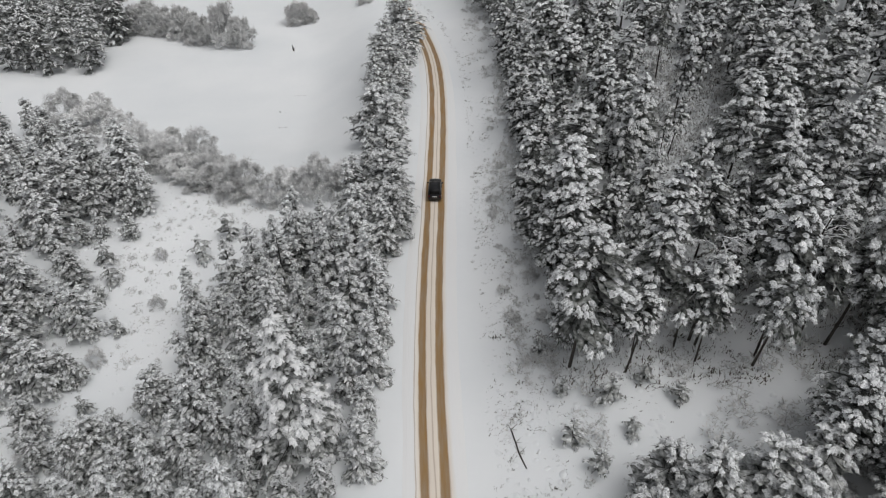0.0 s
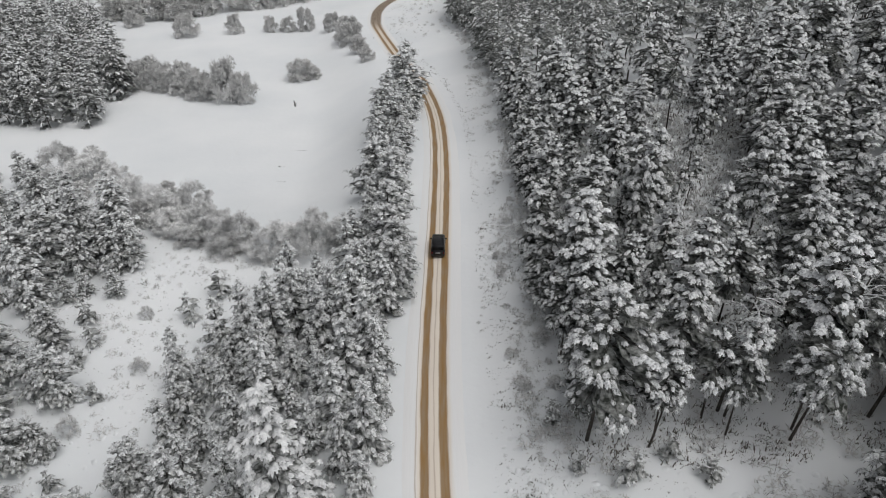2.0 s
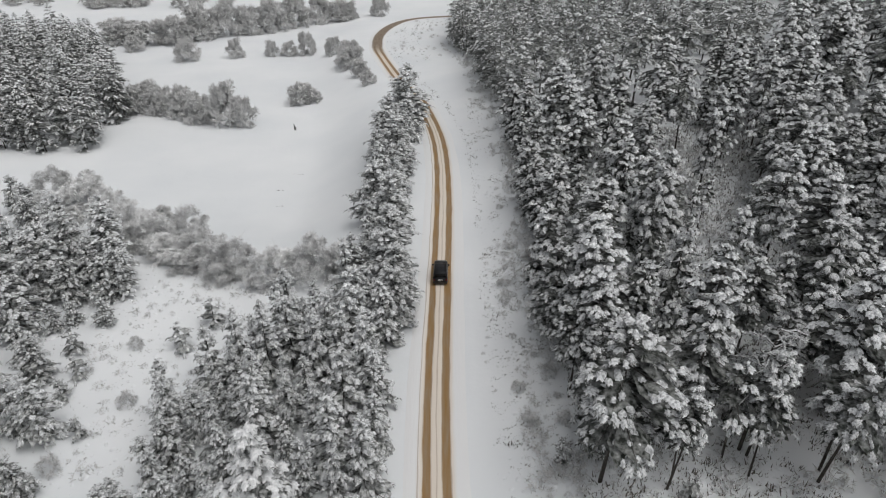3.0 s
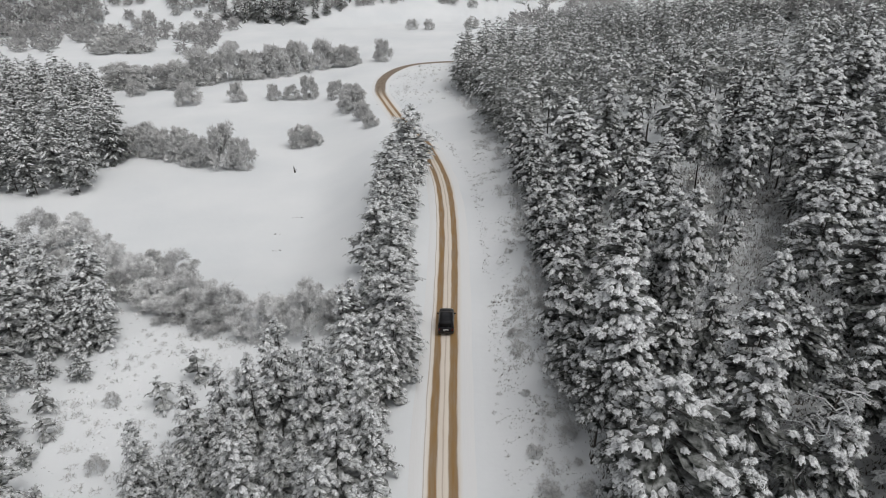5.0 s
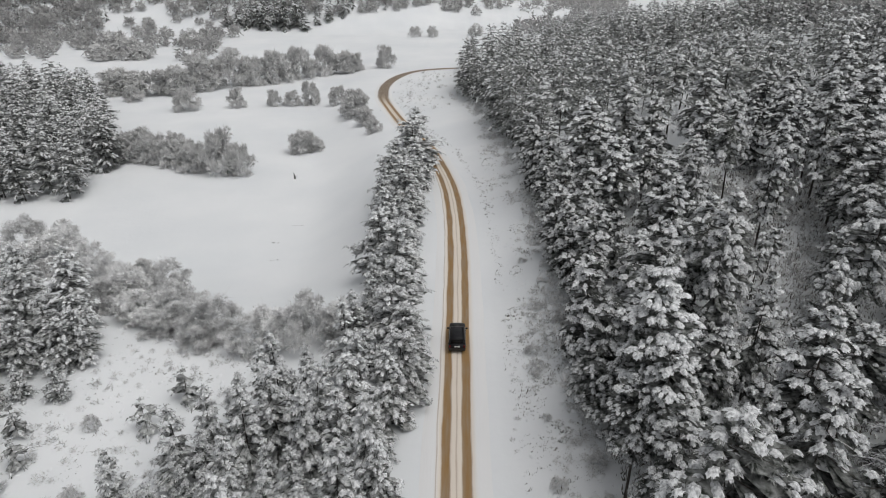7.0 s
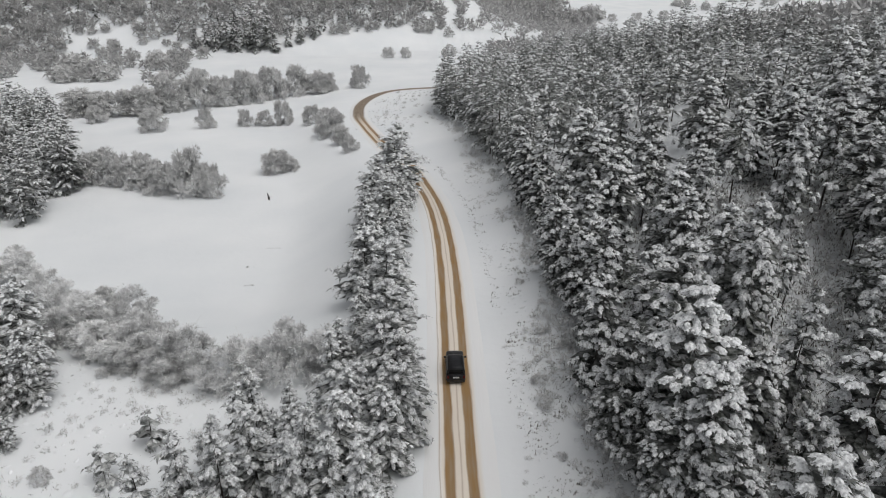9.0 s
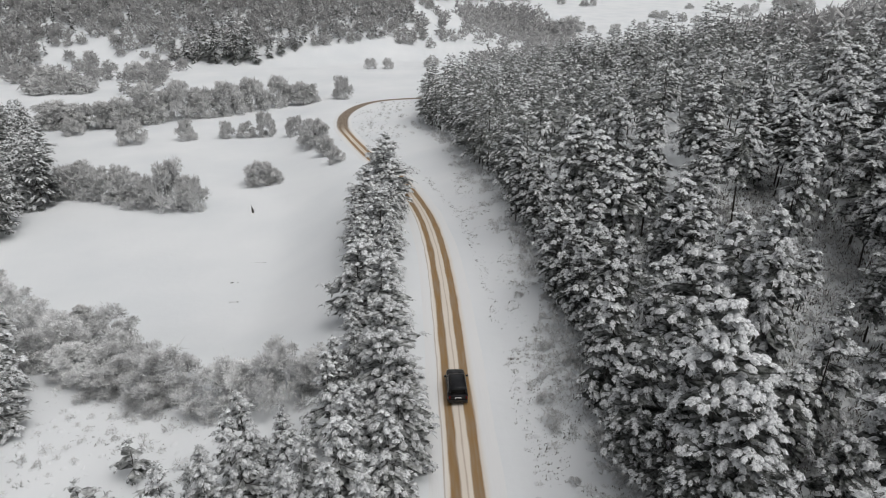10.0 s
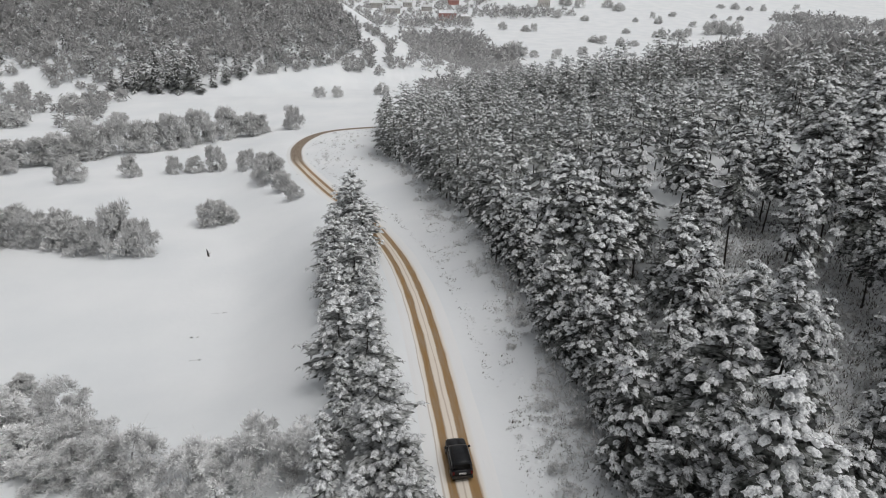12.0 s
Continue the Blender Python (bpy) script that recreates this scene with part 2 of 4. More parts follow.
def build_road():
    pts = []
    for k in range(len(LINE) - 1):
        p0, p1, p2, p3 = (Vector(LINE[min(max(k + o, 0), len(LINE) - 1)]) for o in (-1, 0, 1, 2))
        for s in range(3):
            u = s / 3
            pts.append(0.5 * ((2 * p1) + (p2 - p0) * u + (2 * p0 - 5 * p1 + 4 * p2 - p3) * u * u + (3 * p1 - p0 - 3 * p2 + p3) * u**3))
    across = [-3.0, -2.4, -2.0, -1.72, -1.6, -1.45, -1.3, -1.1, -0.75, -0.55, -0.4, -0.2, 0.0, 0.2, 0.4, 0.52, 0.75, 1.1, 1.3, 1.45, 1.7, 2.0, 2.4, 3.0]
    verts, uvs, run = [], [], 0.0
    for k, p in enumerate(pts):
        t = (pts[min(k + 1, len(pts) - 1)] - pts[max(k - 1, 0)]).normalized()
        side = Vector((t.y, -t.x))
        if k:
            run += (p - pts[k - 1]).length
        for u in across:
            q = p + side * u
            h = 0.035
            if 0.5 < abs(u) < 1.35:
                h = -0.035
            elif abs(u) < 0.45:
                h = 0.03 + 0.02 * noise.noise((u * 3, run * 0.4, 2))
            if abs(u) > 2.9:
                h = -0.06
            verts.append((q.x, q.y, ground(q.x, q.y) + h + 0.012 * noise.noise((q.x * 2, q.y * 0.6, 5))))
            uvs.append((u, run - 60.0))
    w = len(across)
    i = (np.arange(len(pts) - 1)[:, None] * w + np.arange(w - 1)[None]).ravel()
    tris = np.concatenate([np.stack([i, i + 1, i + w + 1], 1), np.stack([i, i + w + 1, i + w], 1)])
    me = mesh_of("road", verts, tris, [ROAD], smooth_faces=True)
    layer = me.uv_layers.new(name="across_along")
    layer.data.foreach_set("uv", np.array(uvs, np.float32)[tris.ravel()].ravel())
    tagged(new("road", me), "snowy country road with two slush-brown wheel tracks", "road", kind="structure")


build_ground()
build_road()


# ---- trees ----
def spray_shapes(rng, fingers, plump):
    """A spray of needles one metre long, pointing along x, and the pillow of snow that weighs it down. fingers: lobes of its outline."""
    fine = fingers > 3
    half = rng.uniform(0.26, 0.38) * plump
    top = rng.uniform(0.10, 0.20) * plump
    bend = rng.uniform(-0.12, 0.12)

    def droop(x, y):
        return -0.30 * max(0.0, x - 0.3) ** 1.5 - 0.5 * y * y

    sv, st, nv, nt = [(0.42, bend * 0.4, top)], [], [], []
    turn = rng.uniform(-0.2, 0.2)
    if fine:
        for k in range(fingers):
            a = turn + 6.283 * k / fingers
            r = rng.uniform(0.42, 0.58)
            x, y = 0.47 + 0.5 * r * math.cos(a), half * r * math.sin(a) + bend * 0.5
            sv.append((x, y, top * rng.uniform(0.55, 0.95) + droop(x, y)))
    for k in range(2 * fingers):
        a = turn + 3.1416 * k / fingers
        r = rng.uniform(0.85, 1.2) if k % 2 == 0 else rng.uniform(0.6, 0.88)
        x, y = 0.5 + 0.5 * r * math.cos(a), half * r * math.sin(a) + bend * (0.5 + 0.5 * math.cos(a))
        sv.append((x, y, droop(x, y) - rng.uniform(0.0, 0.07) - 0.03))
    n = fingers
    if fine:
        for k in range(n):
            i, j = 1 + k, 1 + (k + 1) % n
            o = 1 + n + 2 * k
            st += [(0, i, j), (i, o, o + 1), (i, o + 1, j), (j, o + 1, 1 + n + (2 * k + 2) % (2 * n))]
    else:
        st += [(0, 1 + k, 1 + (k + 1) % (2 * n)) for k in range(2 * n)]
    for k in range(n + (2 if fine else 1) + (3 if fingers > 6 else 0)):
        a = turn + 6.283 * (k + 0.5) / n + rng.uniform(-0.25, 0.25)
        r = rng.uniform(1.05, 1.55)
        c, s = math.cos(a), math.sin(a)
        x, y = 0.48 + 0.54 * r * c, half * 1.12 * r * s + bend
        w = rng.uniform(0.09, 0.16) if fingers < 7 else rng.uniform(0.05, 0.1)
        o = len(nv)
        nv += [(0.42 + 0.12 * c - s * w, 0.1 * s + c * w, -0.03), (0.42 + 0.12 * c + s * w, 0.1 * s - c * w, -0.03), (x, y, droop(x, y) - rng.uniform(0.04, 0.2))]
        nt.append((o, o + 1, o + 2))
    return (np.array(nv), np.array(nt)), (np.array(sv), np.array(st))


def placed(shapes, spots):
    """Shapes laid at many spots (x, y, z, azimuth, pitch, size, which)."""
    out = []
    for x, y, z, az, pitch, size, which in spots:
        v, t = shapes[which % len(shapes)]
        ca, sa, cp, sp = math.cos(az), math.sin(az), math.cos(pitch), math.sin(pitch)
        m = np.array([[ca * cp, -sa, -ca * sp], [sa * cp, ca, -sa * sp], [sp, 0, cp]])
        out.append((v @ m.T * size + (x, y, z), t))
    return joined(out)


def stick(p, q, r0, r1, sides=3):
    """A tapered stick from p to q."""
    p, q = np.array(p, float), np.array(q, float)
    d = q - p
    d = d / (np.linalg.norm(d) + 1e-9)
    a = np.cross(d, (0, 0, 1) if abs(d[2]) < 0.9 else (1, 0, 0))
    a /= np.linalg.norm(a)
    b = np.cross(d, a)
    v, t = [], []
    for k in range(sides):
        w = 2 * math.pi * k / sides
        o = math.cos(w) * a + math.sin(w) * b
        v += [p + o * r0, q + o * r1]
    for k in range(sides):
        i, j = 2 * k, 2 * ((k + 1) % sides)
        t += [(i, j, j + 1), (i, j + 1, i + 1)]
    return np.array(v), np.array(t)


def conifer(rng, height, base, radius, boughs, sprays, size, shape, fingers=5, plump=1.0, crook=0.4, bald=0.1, limbs=True):
    """Arrays of trunk, needles and snow of a conifer: single boughs that carry plates of laden sprays. shape: pine (rounded, open) or spruce (cone down to the ground)."""
    kinds = [spray_shapes(rng, fingers, plump * rng.uniform(0.85, 1.15)) for _ in range(10)]
    face, lop = rng.uniform(0, 6.3), rng.uniform(0.05, 0.25)
    sway = [rng.uniform(-crook, crook) for _ in range(4)]

    def stem(z):
        f = z / height
        return sway[0] * math.sin(f * 3) + sway[2] * f, sway[1] * math.sin(f * 2.6) + sway[3] * f

    wood, dark, white, fronds = [], [], [], []
    marks = [0, 0.2, 0.4, 0.6, 0.8]
    for a, b in zip(marks, marks[1:]):
        r = 0.0092 * height
        wood.append(stick((*stem(a * height), a * height - 0.25 * (a == 0)), (*stem(b * height), b * height), r * (1 - a) ** 1.3 + 0.02, r * (1 - b) ** 1.3 + 0.02, 6 if limbs else 4))

    def spray(x, y, z, az, pitch, big, snowy):
        spot = (x, y, z, az, pitch, big, rng.randrange(10))
        dark.append(spot)
        if snowy:
            white.append(spot)

    share = sprays / boughs
    for i in range(boughs):
        f = (i + rng.uniform(0.1, 0.9)) / boughs
        z = height * (base + (0.965 - base) * f ** 0.92)
        if shape == "pine":
            reach = radius * min(1.0, 0.6 + 1.5 * f) * (1 - f ** 2.4) ** 0.8 + 0.2
        else:
            reach = radius * (1 - f) ** 0.85 + 0.2
        az = 2.4 * i + rng.uniform(-0.5, 0.5)
        length = reach * rng.uniform(0.62, 1.12) * (1 + lop * math.cos(az - face))
        if shape == "pine":
            up, sag = -0.08 + 0.62 * f * f + rng.uniform(-0.18, 0.2), rng.uniform(0.08, 0.26)
        else:
            up, sag = -0.22 + 0.7 * f + rng.uniform(-0.15, 0.12), rng.uniform(0.10, 0.26)
        x0, y0 = stem(z)

        def on_bough(g, side):
            a = az + side * 0.42 * (0.4 + 0.6 * g)
            d = length * g * (1 - 0.12 * abs(side))
            return x0 + math.cos(a) * d * math.cos(up), y0 + math.sin(a) * d * math.cos(up), z + d * math.sin(up) - sag * g * g * length - 0.1 * abs(side) * g * length, a

        if limbs and length > 1.2:
            x, y, q, a = on_bough(0.85, 0)
            wood.append(stick((x0, y0, z), (x, y, q - 0.06), 0.011 * length + 0.015, 0.01))
        # dark fronds of needles under the bough
        for side in (-0.7, 0.0, 0.7) if limbs else (-0.4, 0.4):
            tip, mid, root = on_bough(rng.uniform(0.85, 1.02), side), on_bough(0.6, side), on_bough(0.04, 0)
            w = length * rng.uniform(0.15, 0.24) * (1.0 if limbs else 1.4) + 0.08
            nx, ny = -math.sin(mid[3]) * w, math.cos(mid[3]) * w
            low = rng.uniform(0.12, 0.3) * size
            fronds.append((np.array([(root[0], root[1], root[2] - 0.1), (mid[0] + nx, mid[1] + ny, mid[2] - low - rng.uniform(0, 0.2) * size), (tip[0], tip[1], tip[2] - low), (mid[0] - nx, mid[1] - ny, mid[2] - low - rng.uniform(0, 0.2) * size)]),
                           np.array([(0, 1, 2), (0, 2, 3)])))
        laden = rng.random() > bald * 0.6
        number = max(2, round(share * (0.45 + 0.95 * length / radius) * rng.uniform(0.8, 1.2)))
        for j in range(number):
            g = rng.uniform(0.2, 1.0) ** 0.6 if j else 1.0
            side = rng.uniform(-1, 1) if j else rng.uniform(-0.2, 0.2)
            x, y, q, a = on_bough(g, side)
            slope = math.atan2(math.sin(up) - 1.6 * sag * g, 1)
            big = size * rng.uniform(0.72, 1.25) * (1.08 - 0.22 * f - 0.12 * g)
            x, y = x - math.cos(a) * 0.45 * big, y - math.sin(a) * 0.45 * big
            spray(x, y, q + rng.uniform(-0.14, 0.12) * size, a + side * 0.7 + rng.uniform(-0.35, 0.35), slope + rng.uniform(-0.28, 0.12), big, laden and rng.random() > bald)
    for k in range(7 if shape == "spruce" else 4):
        f = 0.985 - 0.02 * k
        spray(*stem(height * f), height * f - 0.2 * size, k * 2.4, 1.2 - 0.2 * k, size * (0.42 + 0.07 * k), k % 3 != 1)
    return joined(wood), joined([placed([k[0] for k in kinds], dark), *fronds]), placed([k[1] for k in kinds], white)


def tree_thing(name, label, arrays, needles, group, category="tree", load=None):
    ob = thing(name, label, category, group)
    wood, green, snow = arrays
    array_part("trunk", wood, BARK, ob)
    tagged(array_part("crown", green, needles, ob), kind="stuff")
    tagged(array_part("snow_load", snow, load or SNOW_LOAD, ob, "white snow lying on the boughs", True), kind="stuff")
    return ob


def shrub(rng, width, height, twigs, stems=6, coarse=1.0):
    """Arrays of stems and frosted twigs of a leafless bush."""
    wood, v, t = [], [], []
    ends = []
    stout = min(1.0, height / 4)
    for k in range(stems):
        az, out = rng.uniform(0, 6.3), rng.uniform(0.15, 0.42) * width
        top = height * rng.uniform(0.45, 0.78)
        foot = (math.cos(az) * out * 0.25, math.sin(az) * out * 0.25, -0.15)
        mid = (math.cos(az) * out * 0.55, math.sin(az) * out * 0.55, top * 0.55)
        end = (math.cos(az) * out, math.sin(az) * out, top)
        wood += [stick(foot, mid, 0.04 * stout, 0.026 * stout), stick(mid, end, 0.026 * stout, 0.012 * stout)]
        ends.append((mid, end))
        for _ in range(2):
            f = rng.uniform(0.2, 0.9)
            p = [m + (e - m) * f for m, e in zip(mid, end)]
            q = [p[0] + rng.uniform(-0.18, 0.18) * width, p[1] + rng.uniform(-0.18, 0.18) * width, p[2] + rng.uniform(0, 0.14) * height]
            wood.append(stick(p, q, 0.018 * stout, 0.008 * stout))
            ends.append((p, q))
    lumps = []
    while len(lumps) < 44:
        q = Vector((rng.gauss(0, 1), rng.gauss(0, 1), rng.gauss(0.35, 0.8))).normalized() * rng.uniform(0.55, 1.0)
        if q.z > -0.25:
            lumps.append((q.x * 0.42 * width, q.y * 0.42 * width, (0.17 + q.z * 0.6) * height, rng.uniform(0.06, 0.125)))
    for k in range(twigs):
        cx, cy, cz, cr = lumps[rng.randrange(44)]
        d = Vector((rng.gauss(0, 1), rng.gauss(0, 1), rng.gauss(0.3, 1))).normalized()
        r = rng.uniform(0.2, 1.1)
        p = np.array([cx + d.x * cr * width * r, cy + d.y * cr * width * r, max(0.03, cz + d.z * cr * height * r)])
        g = Vector((d.x + rng.uniform(-0.6, 0.6), d.y + rng.uniform(-0.6, 0.6), d.z * 0.7 + rng.uniform(-0.3, 0.8))).normalized()
        length = coarse * rng.uniform(0.16, 0.38) * (0.6 + 0.12 * height)
        w = coarse * rng.uniform(0.03, 0.07) * (0.6 + 0.12 * height)
        s = Vector((rng.gauss(0, 1), rng.gauss(0, 1), rng.gauss(0, 1))).cross(g).normalized()
        o = len(v)
        v += [p + np.array(s) * w, p - np.array(s) * w, p + np.array(g) * length]
        t.append((o, o + 1, o + 2))
    return joined(wood), (np.array(v), np.array(t))


def shrub_thing(name, label, arrays, group, category="bush", twigs=None):
    ob = thing(name, label, category, group)
    array_part("trunk", arrays[0], twigs or TWIGS_FROST, ob)
    tagged(array_part("crown", arrays[1], twigs or TWIGS_FROST, ob, "grey frosted twigs"), kind="stuff")
    return ob


def stand(model, x, y, scale=1.0, turn=None, sink=0.1, rng=random, stretch=1.0):
    """A copy of a thing standing on the snow."""
    turn = rng.uniform(0, 360) if turn is None else turn
    m = pose(x, y, surface(x, y) - sink, rng.uniform(-2, 2), rng.uniform(-2, 2), turn) @ Matrix.Diagonal((scale, scale, scale * stretch, 1))
    return copy_thing(model, m)


def scatter(rng, xs, ys, gap, allowed, taken, tries=4000):
    """Spots at least gap apart from each other and from those taken."""
    cells = {}
    for x, y in taken:
        cells.setdefault((int(x // gap), int(y // gap)), []).append((x, y))
    out = []
    for _ in range(tries):
        x, y = rng.uniform(*xs), rng.uniform(*ys)
        if not allowed(x, y):
            continue
        cx, cy = int(x // gap), int(y // gap)
        if any((x - a) ** 2 + (y - b) ** 2 < gap * gap for i in (-1, 0, 1) for j in (-1, 0, 1) for a, b in cells.get((cx + i, cy + j), ())):
            continue
        cells.setdefault((cx, cy), []).append((x, y))
        out.append((x, y))
    return out


def used_up(models):
    """Takes the first models away once their copies stand."""
    for ob in models:
        for o in (*ob.children_recursive, ob):
            bpy.data.objects.remove(o)


def inside(poly, x, y):
    hit = False
    for (x0, y0), (x1, y1) in zip(poly, poly[1:] + poly[:1]):
        if (y0 > y) != (y1 > y) and x < (x1 - x0) * (y - y0) / (y1 - y0) + x0:
            hit = not hit
    return hit


rng = random.Random(7)

# -- the pine forest east of the road --
FOREST_EDGE = [(20, 16), (34, 15), (43, 11.5), (51, 10.2), (60, 10), (85, 9.8), (105, 10), (120, 10.4), (140, 10), (152, 8.8), (198, 6.3), (228, 0.4), (240, 1.8), (278, 5.2)]
RIDE = [(24.5, 62), (27.5, 68), (31, 75), (35.5, 81), (38.5, 92), (36, 101)]
GLADE = [(25, 66), (28, 73), (29.5, 80), (30, 88), (37, 98)]


def in_ride(x, y, half):
    for (x0, y0), (x1, y1) in (*zip(RIDE, RIDE[1:]), *zip(GLADE, GLADE[1:])):
        u = min(1, max(0, ((x - x0) * (x1 - x0) + (y - y0) * (y1 - y0)) / ((x1 - x0) ** 2 + (y1 - y0) ** 2)))
        if math.hypot(x - x0 - u * (x1 - x0), y - y0 - u * (y1 - y0)) < half:
            return True
    return False


def east_wood(x, y):
    if x < along(FOREST_EDGE, y) or in_ride(x, y, 3.6):
        return False
    if y < 42 + 0.12 * max(0, x - 20):
        return False
    if y > 288 + 1.2 * (x - 5) or y > 388:
        return False
    return x < min(16 + 0.8 * y, 110 + 0.4 * y)


EAST = "pines of the forest east of the road"
pines = [tree_thing("pine_tree", "tall dark green pine loaded with snow", conifer(rng, 16, b, r, 34, 215, 1.0, "pine", plump=1.3, bald=0.07), NEEDLES_DARK, EAST)
         for b, r in ((0.32, 3.6), (0.36, 4.1), (0.28, 3.3), (0.42, 4.0), (0.30, 3.8), (0.25, 3.5))]
edge_pines = [tree_thing("pine_tree", "snow-laden pine with low boughs at the forest edge", conifer(rng, 15, b, r, 36, 215, 0.95, "pine", plump=1.3, bald=0.07), NEEDLES_DARK, EAST)
              for b, r in ((0.10, 3.3), (0.14, 3.7), (0.08, 3.0), (0.12, 3.5))]
near_pines = [tree_thing("pine_tree", "tall dark green pine with thick pillows of snow", conifer(rng, 16, b, r, 40, 330, 0.86, "pine", 7, 1.15, 0.4, 0.06), NEEDLES_DARK, EAST)
              for b, r in ((0.30, 3.4), (0.36, 3.8), (0.16, 3.5))]
high_pines = [tree_thing("pine_tree", "snowy pine with a long bare trunk at the clearing", conifer(rng, 16, b, r, 30, 230, 0.86, "pine", 7, 1.15, 0.7, 0.06), NEEDLES_DARK, EAST)
              for b, r in ((0.46, 3.0), (0.52, 3.3), (0.42, 2.8))]
thin_pines = [tree_thing("pine_tree", "small thin pine with a bare trunk and a tufted snowy top", conifer(rng, 9, 0.58, 1.5, 12, 26, 1.1, "pine"), NEEDLES_DARK, EAST)]

# trees that stand out: east, north, height of the top
CHOSEN = [(13.3, 57.8, 19.0), (13.8, 53.4, 16.4), (12.4, 43.8, 19.2), (20.0, 47.6, 18.6), (28.2, 61.9, 17.8), (37.2, 75.0, 18.5), (36.6, 63.2, 20.2), (31.6, 46.0, 21.6),
          (40.6, 74.8, 20.8), (23.6, 77.2, 16.8), (17.0, 75.6, 13.4), (32.6, 85.0, 21.9), (12.6, 49.4, 13.8), (14.0, 90.9, 15.7), (12.2, 126.2, 12.8), (21.5, 81.4, 16.8), (25.5, 88.0, 18.4),
          (21.0, 67.0, 18.2), (22.2, 61.2, 17.0), (11.4, 53.9, 12.8), (10.8, 63.3, 13.8), (37.6, 92.4, 22.4), (10.4, 70.3, 13.8), (10.4, 113.2, 14.2), (13.2, 61.9, 15.4), (16.6, 105.8, 18.4),
          (21.6, 86.0, 17.6), (32.2, 95.0, 22.3), (27.1, 111.2, 16.2), (41.8, 93.0, 25.0), (13.2, 79.5, 14.5), (13.0, 85.0, 14.2), (12.8, 97.0, 14.0)]
taken = [(x, y) for x, y, top in CHOSEN]
for x, y, top in CHOSEN:
    low = x < 15
    h = top + 0.3 - surface(x, y)
    slim = 0.78 if in_ride(x, y, 5.0) else 1.0
    close = y < 64 and x < 30
    stand(rng.choice(high_pines if y < 50 and x > 15 else near_pines if close else edge_pines if low else pines), x, y, h / (15 if low and not close else 16) * slim, rng=rng, stretch=1 / slim)
leaning = stand(high_pines[1], 29.2, 42.2, 0.84, 40, rng=rng)
leaning.matrix_basis = pose(29.2, 42.2, surface(29.2, 42.2) - 0.1, 6, -10, 40) @ Matrix.Diagonal((0.84, 0.84, 0.88, 1))
leaning["label"] = "leaning pine with a bare trunk and a wide snowy head"
taken.append((28.4, 41.6))
taken += [(27.7, 74.0), (29.6, 76.4)]
stand(thin_pines[0], 27.7, 74.0, 0.95, rng=rng)
stand(thin_pines[0], 29.6, 76.4, 0.9, rng=rng)
# younger pines close the forest towards the road
y = 47.0
while y < 112:
    x = along(FOREST_EDGE, y) + rng.uniform(0.9, 2.3)
    if all(math.hypot(x - a, y - b) > 2.2 for a, b in taken):
        stand(rng.choice(edge_pines), x, y, rng.uniform(0.5, 0.85), rng=rng)
        taken.append((x, y))
    y += rng.uniform(2.6, 3.8)
near = scatter(rng, (9, 74), (40, 112), 4.7, east_wood, taken, 6000)
near.sort(key=lambda p: p[0] * 0.6 + p[1])
near = near[:150]
for x, y in near:
    low = x - along(FOREST_EDGE, y) < 5
    stand(rng.choice(high_pines if y < 50 and x > 15 else near_pines if y < 60 and x < 30 else edge_pines if low else pines), x, y, rng.uniform(0.7, 1.0), rng=rng, stretch=rng.uniform(0.92, 1.06))
taken += near
# smaller pines in the gaps between them
under = scatter(rng, (11, 50), (48, 104), 3.3, east_wood, taken, 3000)[:70]
for x, y in under:
    stand(rng.choice(edge_pines if rng.random() < 0.6 else pines), x, y, rng.uniform(0.42, 0.72), rng=rng)
taken += under


# -- woods too many to count --
def wood_stuff(name, label, spots, models, mats):
    """Many distant trees as one mesh. spots: x, y, scale, model."""
    vs, ts, ix, n = [], [], [], 0
    for x, y, scale, which in spots:
        a = rng.uniform(0, 6.3)
        c, s = math.cos(a), math.sin(a)
        m = np.array([[c, -s, 0], [s, c, 0], [0, 0, 1]]) * scale
        for k, (v, t) in enumerate(models[which]):
            vs.append(v @ m.T + (x, y, ground(x, y) - 0.15))
            ts.append(t + n)
            ix.append(np.full(len(t), k))
            n += len(v)
    ob = new(name, mesh_of(name, np.concatenate(vs), np.concatenate(ts), mats, np.concatenate(ix)))
    tagged(ob, label, "forest", kind="stuff")


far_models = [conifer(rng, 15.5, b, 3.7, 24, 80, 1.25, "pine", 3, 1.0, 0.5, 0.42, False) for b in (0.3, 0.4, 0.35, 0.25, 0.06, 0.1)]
edge_spots = []
y = 112.0
while y < 282:
    edge_spots.append((along(FOREST_EDGE, y) + rng.uniform(1.3, 2.8), y))
    y += rng.uniform(2.8, 4.2)
taken += edge_spots
far_spots = edge_spots + scatter(rng, (-6, 300), (60, 392), 5.3, east_wood, taken, 16000)
ridge_spots = [(x, y) for x, y in far_spots if x > 92 and y > 185]
far_spots = [(x, y) for x, y in far_spots if not (x > 92 and y > 185)]
# Distance softening is put into the needle colour; these boughs also carry less snow.
wood_stuff("pine_forest", "dense distance-greyed snowy pine forest on the slope east of the road", [(x, y, rng.uniform(0.68, 1.15), rng.randrange(4) if x - along(FOREST_EDGE, y) > 7 else rng.choice((4, 5))) for x, y in far_spots],
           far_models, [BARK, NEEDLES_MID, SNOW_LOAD])


